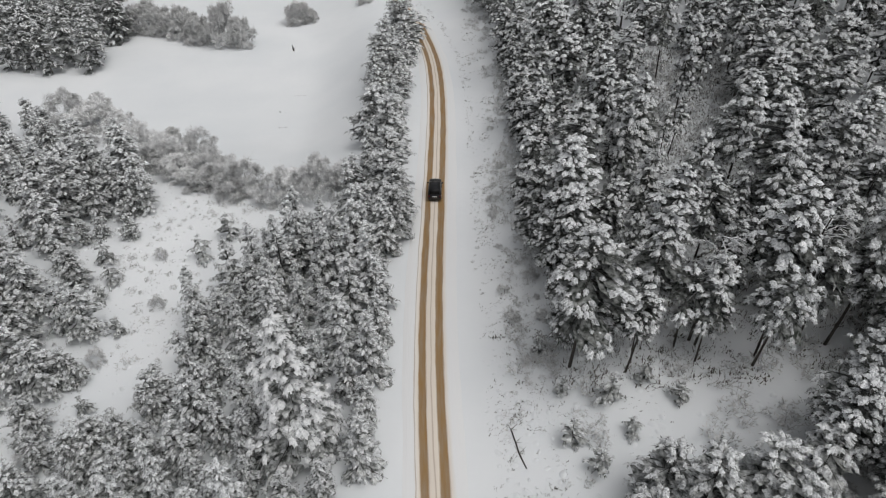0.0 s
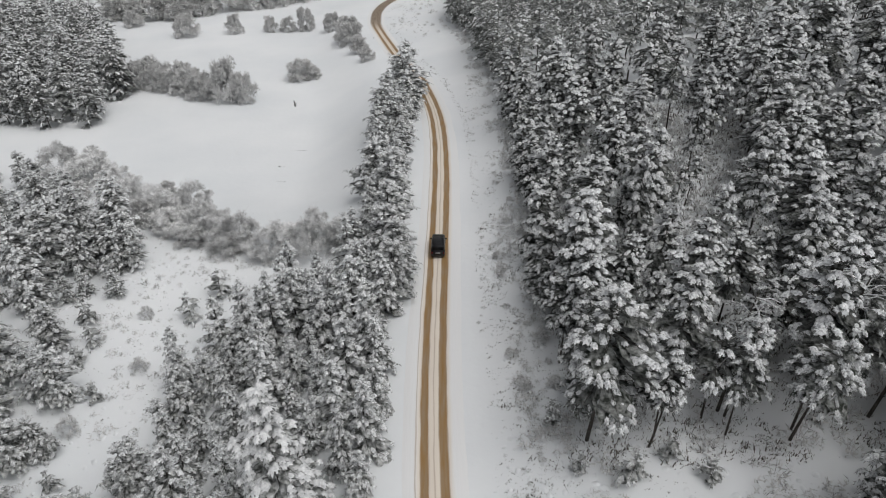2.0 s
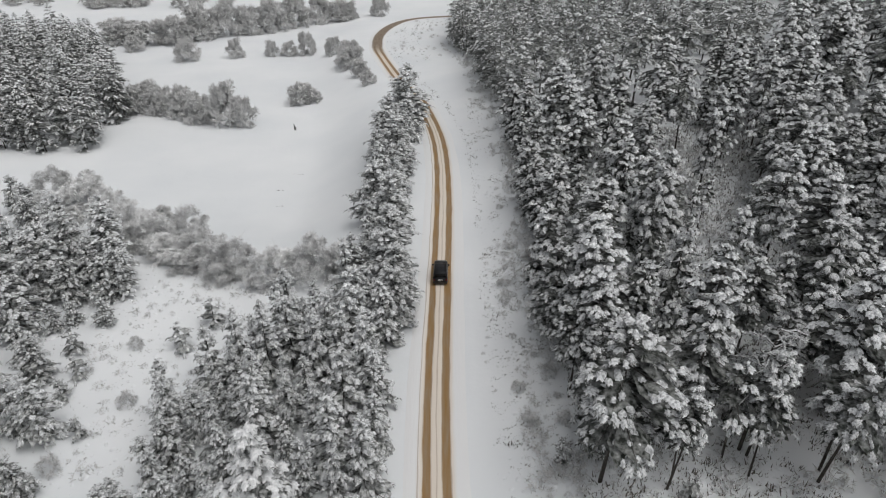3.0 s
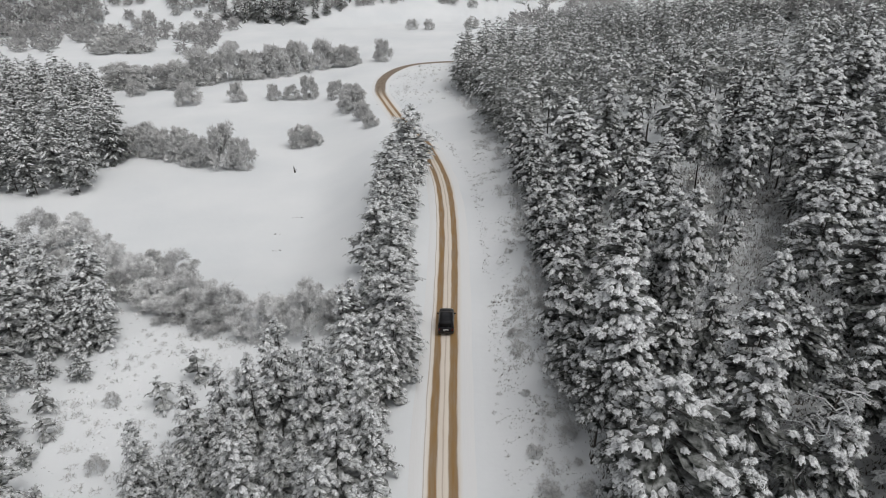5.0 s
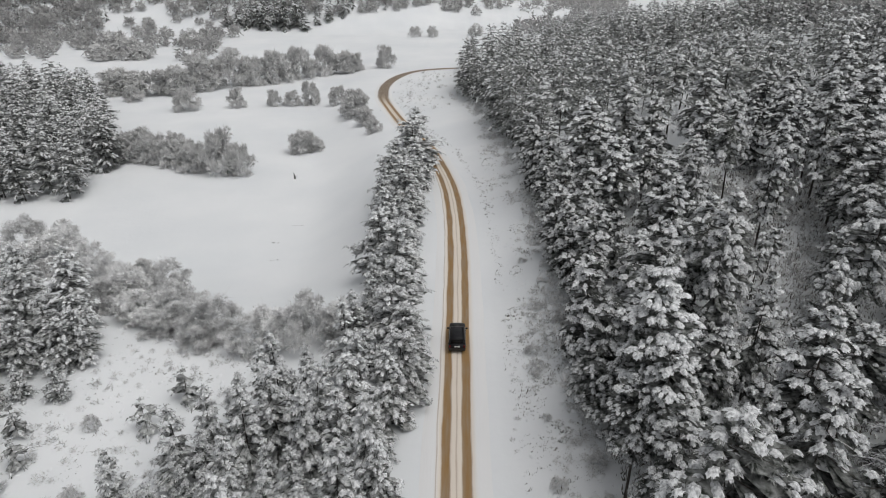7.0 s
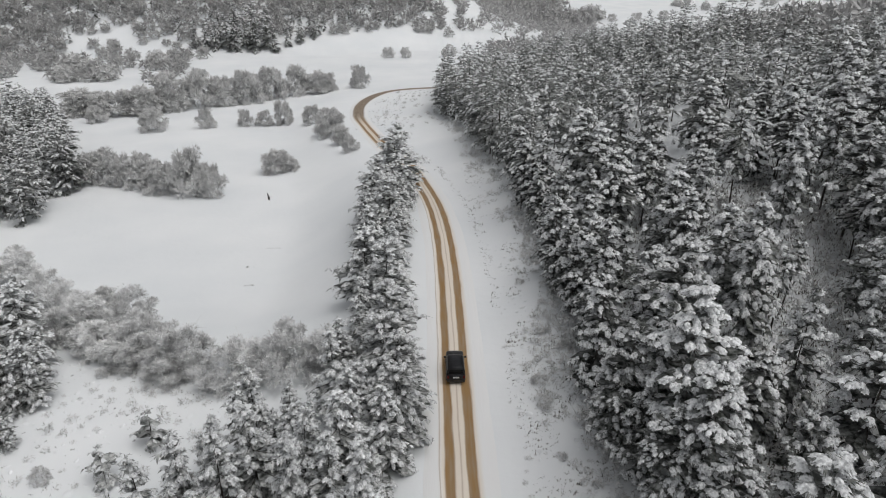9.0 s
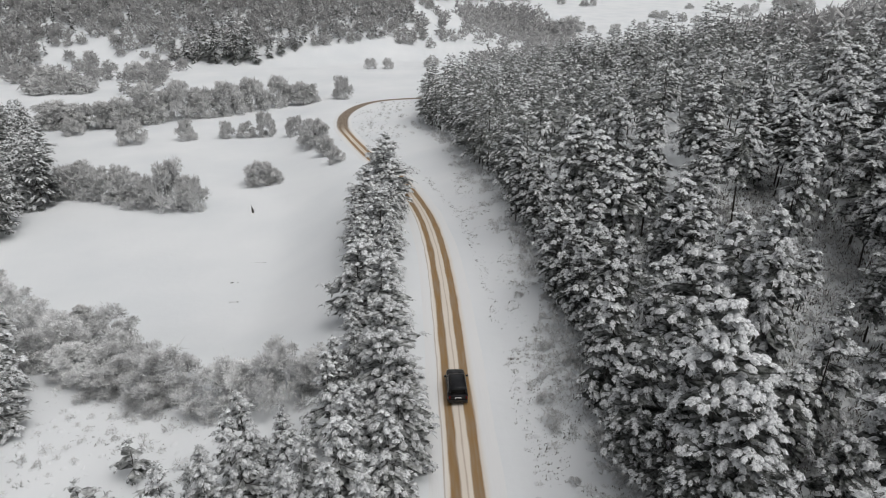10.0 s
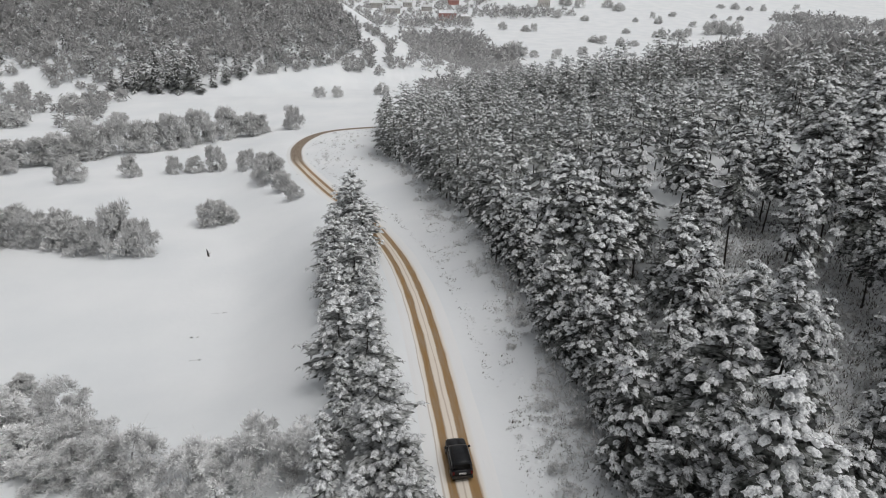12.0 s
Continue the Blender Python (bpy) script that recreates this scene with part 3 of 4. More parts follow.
SOUTH = [(17.0, 28.6), (20.1, 27.2), (23.6, 27.6), (27.8, 28.6), (24.6, 24.4), (15.4, 24.4), (19.0, 22.5), (11.8, 18.0), (31.0, 24.5), (43.0, 47.5)]
taken += SOUTH
taken += [(30.2, 30.0), (32.8, 33.4), (36.5, 34.0), (39.0, 38.5), (36.0, 29.0), (41.0, 42.5), (33.5, 27.0)]
# Pines mostly out of view, added to keep sky light off the clearing.
back_spots = scatter(rng, (11, 66), (-30, 50), 3.9, lambda x, y: y < 21 - 0.1 * abs(x - 20) or x > 42 - 0.25 * max(0, 34 - y), taken, 5000)
wood_stuff("southern_pine_forest", "mostly unseen snowy pines added around the forest clearing to shade it", [(x, y, rng.uniform(0.95, 1.15), rng.randrange(4)) for x, y in back_spots],
           far_models, [BARK, NEEDLES_DARK, SNOW_LOAD])


# -- young conifers beside the road and on the western slope --
spruces = [tree_thing("spruce_tree", "snow-dusted young spruce with boughs down to the ground", conifer(rng, 9, 0.05, r, 38, 165, 0.8, "spruce", 4, 1.0, 0.25, 0.05), NEEDLES_FROST, "young conifers west of the road")
           for r in (2.3, 2.7, 3.1)]
broad = [tree_thing("conifer_tree", "broad bushy conifer grey with frost and snow", conifer(rng, 10, 0.04, r, 38, 170, 0.95, "pine", 4, 1.05, 0.3, 0.05), NEEDLES_FROST, "young conifers west of the road") for r in (3.4, 3.9)]
big_pine = tree_thing("pine_tree", "broad old pine thick with snow standing above the thicket", conifer(rng, 17, 0.1, 5.0, 66, 620, 1.0, "spruce", 6, 1.35, 0.3, 0.0), NEEDLES_FROST, "young conifers west of the road", load=SNOW_THICK)
slim_pine = tree_thing("pine_tree", "slim pine with a bare stem and a snowy crown", conifer(rng, 11, 0.5, 2.3, 18, 48, 1.2, "pine"), NEEDLES_DARK, "pines of the forest east of the road")
stand(big_pine, -12.6, 36.6, 1.0, 30, rng=rng)

# a leafless tree with snow along its limbs among the pines
def bare_tree(rng, height):
    wood, snow = [], []
    crook = [(0, 0, -0.2), (0.15, 0.1, height * 0.3), (0.05, 0.3, height * 0.6), (0.3, 0.2, height * 0.8)]
    for (p, q), r in zip(zip(crook, crook[1:]), (0.16, 0.12, 0.08)):
        wood.append(stick(p, q, r, r * 0.72, 6))
    for k in range(22):
        f = rng.uniform(0.45, 1.0)
        a, reach = 2.4 * k + rng.uniform(-0.3, 0.3), rng.uniform(1.6, 3.4) * (1.25 - 0.5 * f)
        p = np.array((0.2 * f, 0.2 * f, height * 0.8 * f))
        d = np.array((math.cos(a), math.sin(a), rng.uniform(0.0, 0.5)))
        m, q = p + d * reach * 0.55, p + d * reach - np.array((0, 0, 0.25 * reach))
        wood += [stick(p, m, 0.05, 0.035, 4), stick(m, q, 0.035, 0.012, 4)]
        up = np.array((0, 0, 0.05))
        snow += [stick(p + up, m + up, 0.06, 0.08, 4), stick(m + up, q + up, 0.08, 0.03, 4)]
        for j in range(6):
            o = p + (q - p) * rng.uniform(0.35, 0.95)
            b = a + rng.choice((-1, 1)) * rng.uniform(0.4, 1.0)
            e = o + np.array((math.cos(b), math.sin(b), rng.uniform(-0.45, 0.25))) * rng.uniform(0.5, 1.2)
            wood.append(stick(o, e, 0.018, 0.006))
            snow.append(stick(o + up * 0.7, e + up * 0.7, 0.04, 0.02))
    ob = thing("bare_tree", "leafless tree with snow along every limb among the pines", "tree")
    array_part("trunk", joined(wood), BARK, ob)
    tagged(array_part("snow_load", joined(snow), SNOW_LOAD, ob, "white snow lying on the limbs", True), kind="stuff")
    return ob


for x, y, h in ((24.2, 45.6, 16.5), (34.6, 48.2, 15.5)):
    ob = bare_tree(rng, h)
    ob.matrix_basis = pose(x, y, surface(x, y) - 0.1)

# slim pines with bare stems at the back of the clearing
for x, y, h in ((22.6, 45.0, 11), (24.2, 43.2, 10), (29.7, 43.2, 12.5), (18.2, 43.6, 9), (34.0, 44.4, 12)):
    stand(slim_pine, x, y, h / 11, rng=rng)
for x, y in SOUTH:
    stand(rng.choice(broad), x, y, rng.uniform(0.85, 1.05), rng=rng)
for x, y, h in ((30.2, 30.0, 13.5), (32.8, 33.4, 14.5), (36.5, 34.0, 15), (39.0, 38.5, 15), (36.0, 29.0, 14), (41.0, 42.5, 15), (33.5, 27.0, 13)):
    stand(rng.choice(near_pines), x, y, h / 16, rng=rng)
# east, north, height
THICKET = [(-22.8, 61.7, 9), (-19, 59.7, 9.5), (-16.8, 61.6, 9.5), (-13.6, 57.9, 10), (-10.3, 61.2, 10), (-8.2, 55.4, 10), (-7.2, 62.5, 9), (-9.9, 51.1, 10), (-10.6, 46.6, 9),
           (-17.5, 49.7, 10), (-24.4, 52.8, 7), (-23.6, 42.3, 7), (-27.5, 42.5, 7), (-29.7, 37.2, 7), (-17, 28.9, 10), (-9.0, 41.5, 8)]
ROW = [(-8.6, 141.3, 11.5), (-10.2, 134.5, 10.5), (-8.0, 131.0, 12), (-11.6, 124.5, 10), (-11.4, 119, 9.5), (-9, 112, 9), (-11.2, 103, 9.5), (-10.6, 91, 9.5), (-7.9, 86.8, 9.5), (-7.8, 77, 9.5),
       (-7.6, 105.6, 7.5), (-10.8, 84.6, 7.5), (-7.9, 72.3, 9), (-6.6, 70.4, 8), (-6.9, 66.4, 8), (-10, 68, 8)]
SLOPE = [(-50.3, 67.9, 10), (-40.2, 52.7, 7.5), (-40.9, 44.5, 7.5), (-47.6, 56.2, 9), (-38.8, 45.8, 5), (-39.1, 39.3, 6), (-42, 76.4, 7), (-46.6, 79.3, 8), (-57.6, 77.5, 9), (-37.3, 35.6, 6),
         (-32.3, 36.8, 6), (-43.2, 75.7, 6.5), (-52.6, 79.7, 9), (-47.2, 69.3, 4), (-41.2, 70.3, 4), (-48, 75.1, 7), (-49.8, 90, 9), (-51.5, 83.4, 9), (-59, 93.3, 8), (-67.9, 101.1, 8),
         (-42.9, 53.7, 8), (-43.7, 46.0, 8), (-33.5, 35.1, 6.5), (-31.6, 36.0, 7), (-28.3, 33.7, 7.5), (-28.4, 41.1, 7), (-46.5, 50.5, 8), (-50.1, 55.5, 9), (-36.0, 31.0, 7), (-44.5, 60.5, 6), (-47.5, 63.8, 7), (-43.8, 80.0, 6.5), (-45.4, 70.8, 5)]
BEHIND = [(-72, 97, 7), (-78, 103, 7.5), (-66, 99, 6.5), (-83, 111, 8), (-60.5, 97.5, 6), (-75, 109, 7), (-88, 117, 8), (-70, 104, 6.5)]
taken = [(-12.6, 36.6)]
for x, y, h in THICKET:
    stand(rng.choice(spruces), x, y, h / 9, rng=rng)
    taken.append((x, y))
for x, y, h in ROW:
    stand(rng.choice(broad + spruces[2:]), x + 0.2, y, h / 8.8, rng=rng, stretch=0.9)
    taken.append((x, y))
for x, y, h in SLOPE + BEHIND:
    stand(rng.choice(broad + spruces[2:]), x, y, h / 9.6, rng=rng)
    taken.append((x, y))
THICKET_PLOT = [(-6.8, 26), (-6.6, 70), (-11, 73), (-17, 70), (-24, 65), (-28, 55), (-28, 36), (-33, 26)]
for x, y in scatter(rng, (-32, -6), (26, 76), 2.6, lambda x, y: inside(THICKET_PLOT, x, y) and math.hypot(x + 12.6, y - 36.6) > 5, taken, 2500):
    stand(rng.choice(spruces), x, y, rng.uniform(0.6, 1.0), rng=rng, stretch=rng.uniform(0.95, 1.1))
    taken.append((x, y))
for x, y in scatter(rng, (-12.2, -7.3), (72, 142), 3.4, lambda x, y: along(ROADX, y) - x > 4.6, taken, 900):
    stand(rng.choice(broad + spruces), x, y, rng.uniform(0.65, 1.0), rng=rng, stretch=rng.uniform(0.95, 1.15))
    taken.append((x, y))
for x, y in scatter(rng, (-84, -30), (22, 90), 3.7, lambda x, y: x < -45 - 0.06 * abs(y - 70) or (y < 58 and x < -42) or (y < 36 and x < -29), taken, 1500):
    stand(rng.choice(broad + spruces[1:]), x, y, rng.uniform(0.55, 1.05), rng=rng)
    taken.append((x, y))


def west_wood(x, y):
    return x < -77.5 - max(0, y - 165) * 0.62 and 138 + max(0, (-84 - x)) * 0.05 < y < 245


mid_trees = [tree_thing("conifer_tree", "snow-dusted conifer in the dense wood beside the field", conifer(rng, 13, b, r, 28, 95, 1.35, "pine", 3, 0.95, 0.4, 0.15, False), NEEDLES_MID, "conifers beside the field") for b, r in ((0.08, 3.8), (0.12, 4.2), (0.05, 3.5))]
for x, y in scatter(rng, (-165, -76), (136, 246), 4.4, west_wood, taken, 3500)[:230]:
    stand(rng.choice(mid_trees), x, y, rng.uniform(0.8, 1.12), rng=rng)
    taken.append((x, y))
used_up(pines + near_pines + high_pines + edge_pines + thin_pines + spruces + broad + mid_trees + [big_pine, slim_pine])

dark_spruce = tree_thing("spruce_tree", "dark green spruce with plates of snow below the hill", conifer(rng, 14, 0.03, 4.4, 34, 130, 1.5, "spruce", 4, 0.8, 0.3, 0.35, False), NEEDLES_DARK, "dark spruces at the foot of the hill")
for x, y, h in ((-124, 399, 12), (-119, 401, 14), (-113, 399, 15), (-108, 402, 18), (-103, 399, 17), (-98, 403, 20), (-92, 399, 18), (-87, 403, 17), (-82, 400, 13), (-105, 410, 19), (-95, 411, 21), (-87, 411, 18), (-113, 409, 15), (-76, 405, 11), (-70, 409, 12), (-62, 414, 11)):
    stand(dark_spruce, x, y, h / 14, rng=rng)
used_up([dark_spruce])

# -- the wooded hill beyond the hedges --
hill_models = [conifer(rng, 11, 0.06, 3.2, 12, 24, 2.3, "spruce", 3, 1.0, 0.3, 0.3, False) for _ in range(3)]
hill_bush = [(lambda a: (a[0], a[1], (np.zeros((3, 3)), np.array([[0, 1, 2]]))))(shrub(rng, 7, 8, 130, 2, 4.6)) for _ in range(3)]


valley_bush = [(lambda a: (a[0], a[1], (np.zeros((3, 3)), np.array([[0, 1, 2]]))))(shrub(rng, 8, 8, 75, 1, 5.2)) for _ in range(4)]


HILL_FOOT = [(-300, 358), (-227, 360), (-200, 364), (-190, 395), (-180, 422), (-166, 424), (-130, 405), (-120, 415), (-84, 415), (-70, 412), (-61, 417), (-40, 421), (-22, 433), (-9, 451), (2, 480), (8, 506)]


def hill_wood(x, y):
    return along(HILL_FOOT, x) < y and x < 7 - 0.2 * max(0, y - 505)


hill_spots = scatter(rng, (-300, 10), (356, 590), 3.9, hill_wood, [], 17000)
hill_spots += scatter(rng, (-215, -112), (322, 432), 6.0, lambda x, y: not hill_wood(x, y) and noise.noise((x * 0.06, y * 0.06, 9.9)) > -0.02 - 0.004 * (y - 360), hill_spots, 1300)
hill_spots += scatter(rng, (-12, 30), (436, 560), 5.0, lambda x, y: not hill_wood(x, y) and noise.noise((x * 0.09, y * 0.05, 3.9)) > 0.16, hill_spots, 500)
hill_firs = [p for p in hill_spots if hill_wood(*p) and rng.random() < (0.35 if p[1] < along(HILL_FOOT, p[0]) + 9 else 0.15)]
wood_stuff("hillside_forest", "snow-dusted conifers among the leafless wood on the far hillside", [(x, y, rng.uniform(0.6, 1.0), rng.randrange(3)) for x, y in hill_firs],
           hill_models, [BARK, NEEDLES_DARK, SNOW_LOAD])
standing = set(hill_firs)
wood_stuff("hillside_bare_wood", "grey leafless wood covering the far hillside", [(x, y, rng.uniform(0.7, 1.15), rng.randrange(3)) for x, y in hill_spots if (x, y) not in standing],
           hill_bush, [BARK, TWIGS_BARE, SNOW_LOAD])
wood_stuff("ridge_bare_wood", "grey leafless wood on the ridge behind the pines", [(x, y, rng.uniform(1.0, 1.5), rng.randrange(3)) for x, y in ridge_spots],
           hill_bush, [BARK, TWIGS_BARE, SNOW_LOAD])
valley_spots = scatter(rng, (30, 330), (470, 900), 9.0, lambda x, y: x > 30 + 0.12 * (y - 450) and x < 110 + 0.22 * (y - 450), [], 2600)
valley_spots += scatter(rng, (-60, 700), (1180, 1700), 14.0, lambda x, y: x < 215 + 0.6 * max(0, y - 1330), [], 3600)
valley_spots += scatter(rng, (10, 300), (360, 480), 6.5, lambda x, y: y > 392 - 0.1 * x and x > 30 + 0.3 * (y - 390) and y < 420 + 0.22 * x, [], 1800)
for cx0, cy0, rx, ry, gap0 in ((140, 1000, 60, 95, 13), (860, 1225, 70, 50, 15), (300, 1330, 130, 40, 17), (1000, 1150, 90, 40, 15)):
    valley_spots += scatter(rng, (cx0 - rx, cx0 + rx), (cy0 - ry, cy0 + ry), gap0, lambda x, y: ((x - cx0) / rx) ** 2 + ((y - cy0) / ry) ** 2 < 1 + 0.5 * noise.noise((x * 0.02, y * 0.02, 1)), [], 900)
valley_spots += scatter(rng, (380, 1250), (740, 1200), 17.0, lambda x, y: 750 < y < min(1160, 930 + 1.05 * (x - 550)) + 40 * noise.noise((x * 0.012, y * 0.012, 7.7)) and (y < 900 or noise.noise((x * 0.009, y * 0.02, 3.3)) > -0.22), [], 4000)
HOUSES = [(65, 1398), (93, 1347), (128, 1420), (184, 1272), (222, 1440), (160, 1374), (214, 1262), (404, 1422)]
valley_spots = [(x, y) for x, y in valley_spots if not any(abs(x - a) < 15 and -26 < y - b < 14 for a, b in HOUSES)]
wood_stuff("valley_woods", "bare frosted woods along the far valley", [(x, y, rng.uniform(0.8, 1.4) * (1 if y < 800 else 1.3 if y > 1230 and x < 260 else 2.2), rng.randrange(3)) for x, y in valley_spots],
           valley_bush, [BARK, TWIGS_BARE, SNOW_LOAD])

low_brush = [(lambda a: (a[0], a[1], (np.zeros((3, 3)), np.array([[0, 1, 2]]))))(shrub(rng, 1.7, 1.1, 60, 4, 1.5)) for _ in range(4)]
brush_spots = [(along(ROADX, y) + 5.2 + rng.gauss(0, 0.3), y, rng.uniform(0.25, 0.6), rng.randrange(4)) for y in np.arange(60, 215, 1.3) if noise.noise((3, y * 0.2, 2.2)) > -0.1]
brush_spots += [(x, y, rng.uniform(0.4, 1.0), rng.randrange(4)) for x, y in scatter(rng, (5, 14), (26, 210), 0.9, lambda x, y: 7.5 < x - along(ROADX, y) + rng.gauss(0, 0.7) < 12.0 and noise.noise((x * 0.3, y * 0.12, 8.8)) > (0.0 if y < 82 else 0.28), [], 3200)]
brush_spots += [(x, y, rng.uniform(0.5, 1.5), rng.randrange(4)) for x, y in scatter(rng, (7, 26), (24, 50), 1.1, lambda x, y: noise.noise((x * 0.16, y * 0.16, 5.5)) > 0.0 + 0.025 * (x - 10), [], 1100)]
brush_spots += [(x, y, rng.uniform(0.7, 1.8), rng.randrange(4)) for x, y in scatter(rng, (22, 44), (26, 103), 1.3, lambda x, y: (y > 60 and in_ride(x, y, 3.5)) or (y < 50 and noise.noise((x * 0.2, y * 0.2, 3.1)) > 0.12), [], 3500)]
brush_spots += [(x, y, rng.uniform(0.4, 1.1), rng.randrange(4)) for x, y in scatter(rng, (-48, -22), (36, 84), 1.3, lambda x, y: noise.noise((x * 0.14, y * 0.14, 6.5)) > -0.05, [], 1500)]
brush_spots += [(x, y, rng.uniform(0.5, 1.3), rng.randrange(4)) for x, y in scatter(rng, (-22, 6), (205, 284), 2.2, lambda x, y: to_road(x, y) > 4.5 and noise.noise((x * 0.2, y * 0.2, 2.5)) > 0.05, [], 500)]
brush_spots += [(x, y, rng.uniform(0.45, 1.2), rng.randrange(4)) for x, y in scatter(rng, (-6, 14), (44, 215), 1.0, lambda x, y: -3.6 < x - along(FOREST_EDGE, y) - rng.uniform(0, 2.5) < 0.5 and noise.noise((x * 0.25, y * 0.2, 4.4)) > -0.12, [], 6000)]
brush_spots += [(x, y, rng.uniform(1.0, 2.2), rng.randrange(4)) for x, y in scatter(rng, (7, 16), (44, 112), 1.5, lambda x, y: -0.6 < x - along(FOREST_EDGE, y) < 1.4 and noise.noise((x * 0.2, y * 0.1, 7.5)) > -0.15, [], 900)]
wood_stuff("low_brush", "low frosted brush along the verge and in clearings", brush_spots, low_brush, [STALKS, TWIGS_DUSTED, SNOW_LOAD])

# -- bushes --
bushes = [shrub_thing("bush", "leafless bush grey with frost", shrub(rng, w, h, 15000, 6, 0.6), "frosted bushes") for w, h in ((6, 5), (7, 5), (5, 5.5))]


plain_bushes = [shrub_thing("bush", "leafless bush grey with frost", shrub(rng, w, h, 1100, 4, 2.0), "frosted bushes", twigs=TWIGS_DUSTED) for w, h in ((6, 5), (7, 5), (5, 5.5))]


small_bushes = [shrub_thing("bush", "leafless bush grey with frost", shrub(rng, w, h, 1500, 4, 1.5), "frosted bushes") for w, h in ((6, 5), (7, 5), (5, 5.5))]
grey_bushes = [shrub_thing("bush", "leafless bush grey with frost", shrub(rng, w, h, 5200, 6, 1.2), "frosted bushes", twigs=TWIGS_DUSTED) for w, h in ((6, 5), (7, 5), (5, 5.5))]


def bush_at(x, y, width, height, label=""):
    k = rng.randrange(3)
    w0, h0 = ((6, 5), (7, 5), (5, 5.5))[k]
    s = width / w0
    ob = stand((plain_bushes if y > 300 else small_bushes if width < 4 else grey_bushes if y > 150 or width < 5.5 else bushes)[k], x, y, s, rng=rng, stretch=height / h0 / s)
    if label:
        ob["label"] = label


# east, north, width, height
HEDGE = [(-64.9, 112, 8, 7), (-70.9, 114.5, 8, 6.5), (-57, 106, 7, 6), (-50.4, 97, 7, 6), (-43.4, 90.5, 7, 6), (-39.4, 92.5, 7, 6.5), (-35, 87, 6, 5.5), (-30, 82.6, 6.5, 6), (-24.1, 79.7, 6, 5.5),
         (-20.7, 79.4, 5, 5), (-17.2, 78.6, 6, 6.8), (-13.4, 78.4, 5, 5.5), (-46.5, 95, 6, 5), (-33, 84.5, 5, 4.5), (-40, 86.5, 5.5, 4.5), (-36, 83.6, 5, 4), (-30.5, 80.6, 4.5, 3.8), (-45.5, 90.5, 6, 5.5)]
FIELD_ROW = [(-76.4, 168.5, 9, 7), (-70, 165.5, 8, 6.5), (-64.2, 163.2, 8, 7), (-58.8, 159.4, 8, 6), (-52.8, 157.6, 9, 9.2), (-48.0, 156.8, 7, 6.5)]
STREAM = [(-117, 249.6, 16, 8), (-105, 246, 16, 8.5), (-96, 248, 14, 9), (-90, 256, 14, 12), (-82, 262, 15, 12), (-75, 266, 14, 10), (-67, 270, 14, 12), (-60, 279, 14, 12), (-52.5, 288, 13, 11),
          (-44, 291, 12, 8), (-27.6, 294, 10, 8.5), (-40, 291, 8, 7), (-105.9, 235, 8, 5), (-83.4, 221, 10, 6.5), (-69.3, 226, 7, 6), (-57.8, 228.5, 6, 5), (-52.5, 229, 7, 4.5), (-46.6, 229.5, 7, 7.5)]
BANK = [(-37, 224, 6, 8), (-30.5, 214, 8, 8), (-27.8, 201, 9, 9), (-31, 206, 7, 7), (-20.6, 178, 5.5, 4.5), (-24, 189, 6, 6), (-20, 381, 8, 7.5), (-11.1, 380.5, 7, 7.5), (12, 386, 9, 8),
        (-158, 322, 12, 9), (-141.5, 326, 14, 9), (-131, 361, 14, 10), (-102, 332, 8, 5.5), (-150, 335, 13, 10), (-165, 345, 15, 11)]
for x, y, w, h in HEDGE:
    bush_at(x, y, w * 1.35, h * 1.16, "leafless hedge bush grey with frost beside the field")
for x, y, w, h in FIELD_ROW:
    bush_at(x, y, w * 1.2, h * 1.42, "dense frosted bush in the row across the field")
bush_at(-38.2, 175.0, 8.5, 6.8, "low frosted bush alone in the snowy field")
bush_at(-35.4, 175.2, 6.5, 4.8, "low frosted bush alone in the snowy field")
for x, y, w, h in STREAM:
    bush_at(x, y, w * 1.05, h * 1.35, "tall leafless thicket grey with frost along the stream")
for x, y, w, h in BANK:
    bush_at(x, y, w, h, "leafless frosted bush on open snow")
FIELD_BUSHES = [(259, 1160), (292, 1140), (306, 1139), (393, 1296), (435, 1262), (366, 1025), (373, 1009), (393, 989), (451, 1109), (413, 988), (523, 1241), (577, 1288), (557, 1219), (626, 1308), (604, 1184), (539, 1075),
                (698, 1286), (715, 1258), (737, 1258), (778, 1405), (803, 1393), (827, 1380), (854, 1373), (936, 1386), (193, 925), (205, 925), (239, 897), (265, 883), (311, 918), (494, 1071), (482, 1066)]
FIELD_GROVES = [(505, 1036), (586, 1092), (602, 1096), (617, 1103), (623, 1079), (221, 914), (214, 919), (839, 1221), (817, 1165), (824, 1151), (835, 1143), (851, 1143), (888, 1163), (937, 1197), (535, 1411), (544, 1374), (453, 1434), (475, 1411)]
for x, y in FIELD_BUSHES:
    bush_at(x, y, rng.uniform(12, 20), rng.uniform(10, 18), "grey leafless bush on the distant snowfields")
for x, y in FIELD_GROVES:
    bush_at(x, y, rng.uniform(24, 38), rng.uniform(20, 32), "grey leafless tree clump on the distant snowfields")
for x, y in scatter(rng, (-75, -30), (30, 108), 5.0, lambda x, y: x < -44 or (y < 50 and x < -36), taken, 400)[:34]:
    h = rng.uniform(1.8, 4.0)
    bush_at(x, y, h * rng.uniform(1.0, 1.5), h, "low frosted bush among young conifers")
for x, y in scatter(rng, (6.5, 12), (41, 96), 2.8, lambda x, y: -3.4 < x - along(FOREST_EDGE, y) < 0.6, [], 300):
    h = rng.uniform(0.7, 1.6)
    bush_at(x, y, h * rng.uniform(1.1, 1.6), h, "low frosted bush in front of the pines")
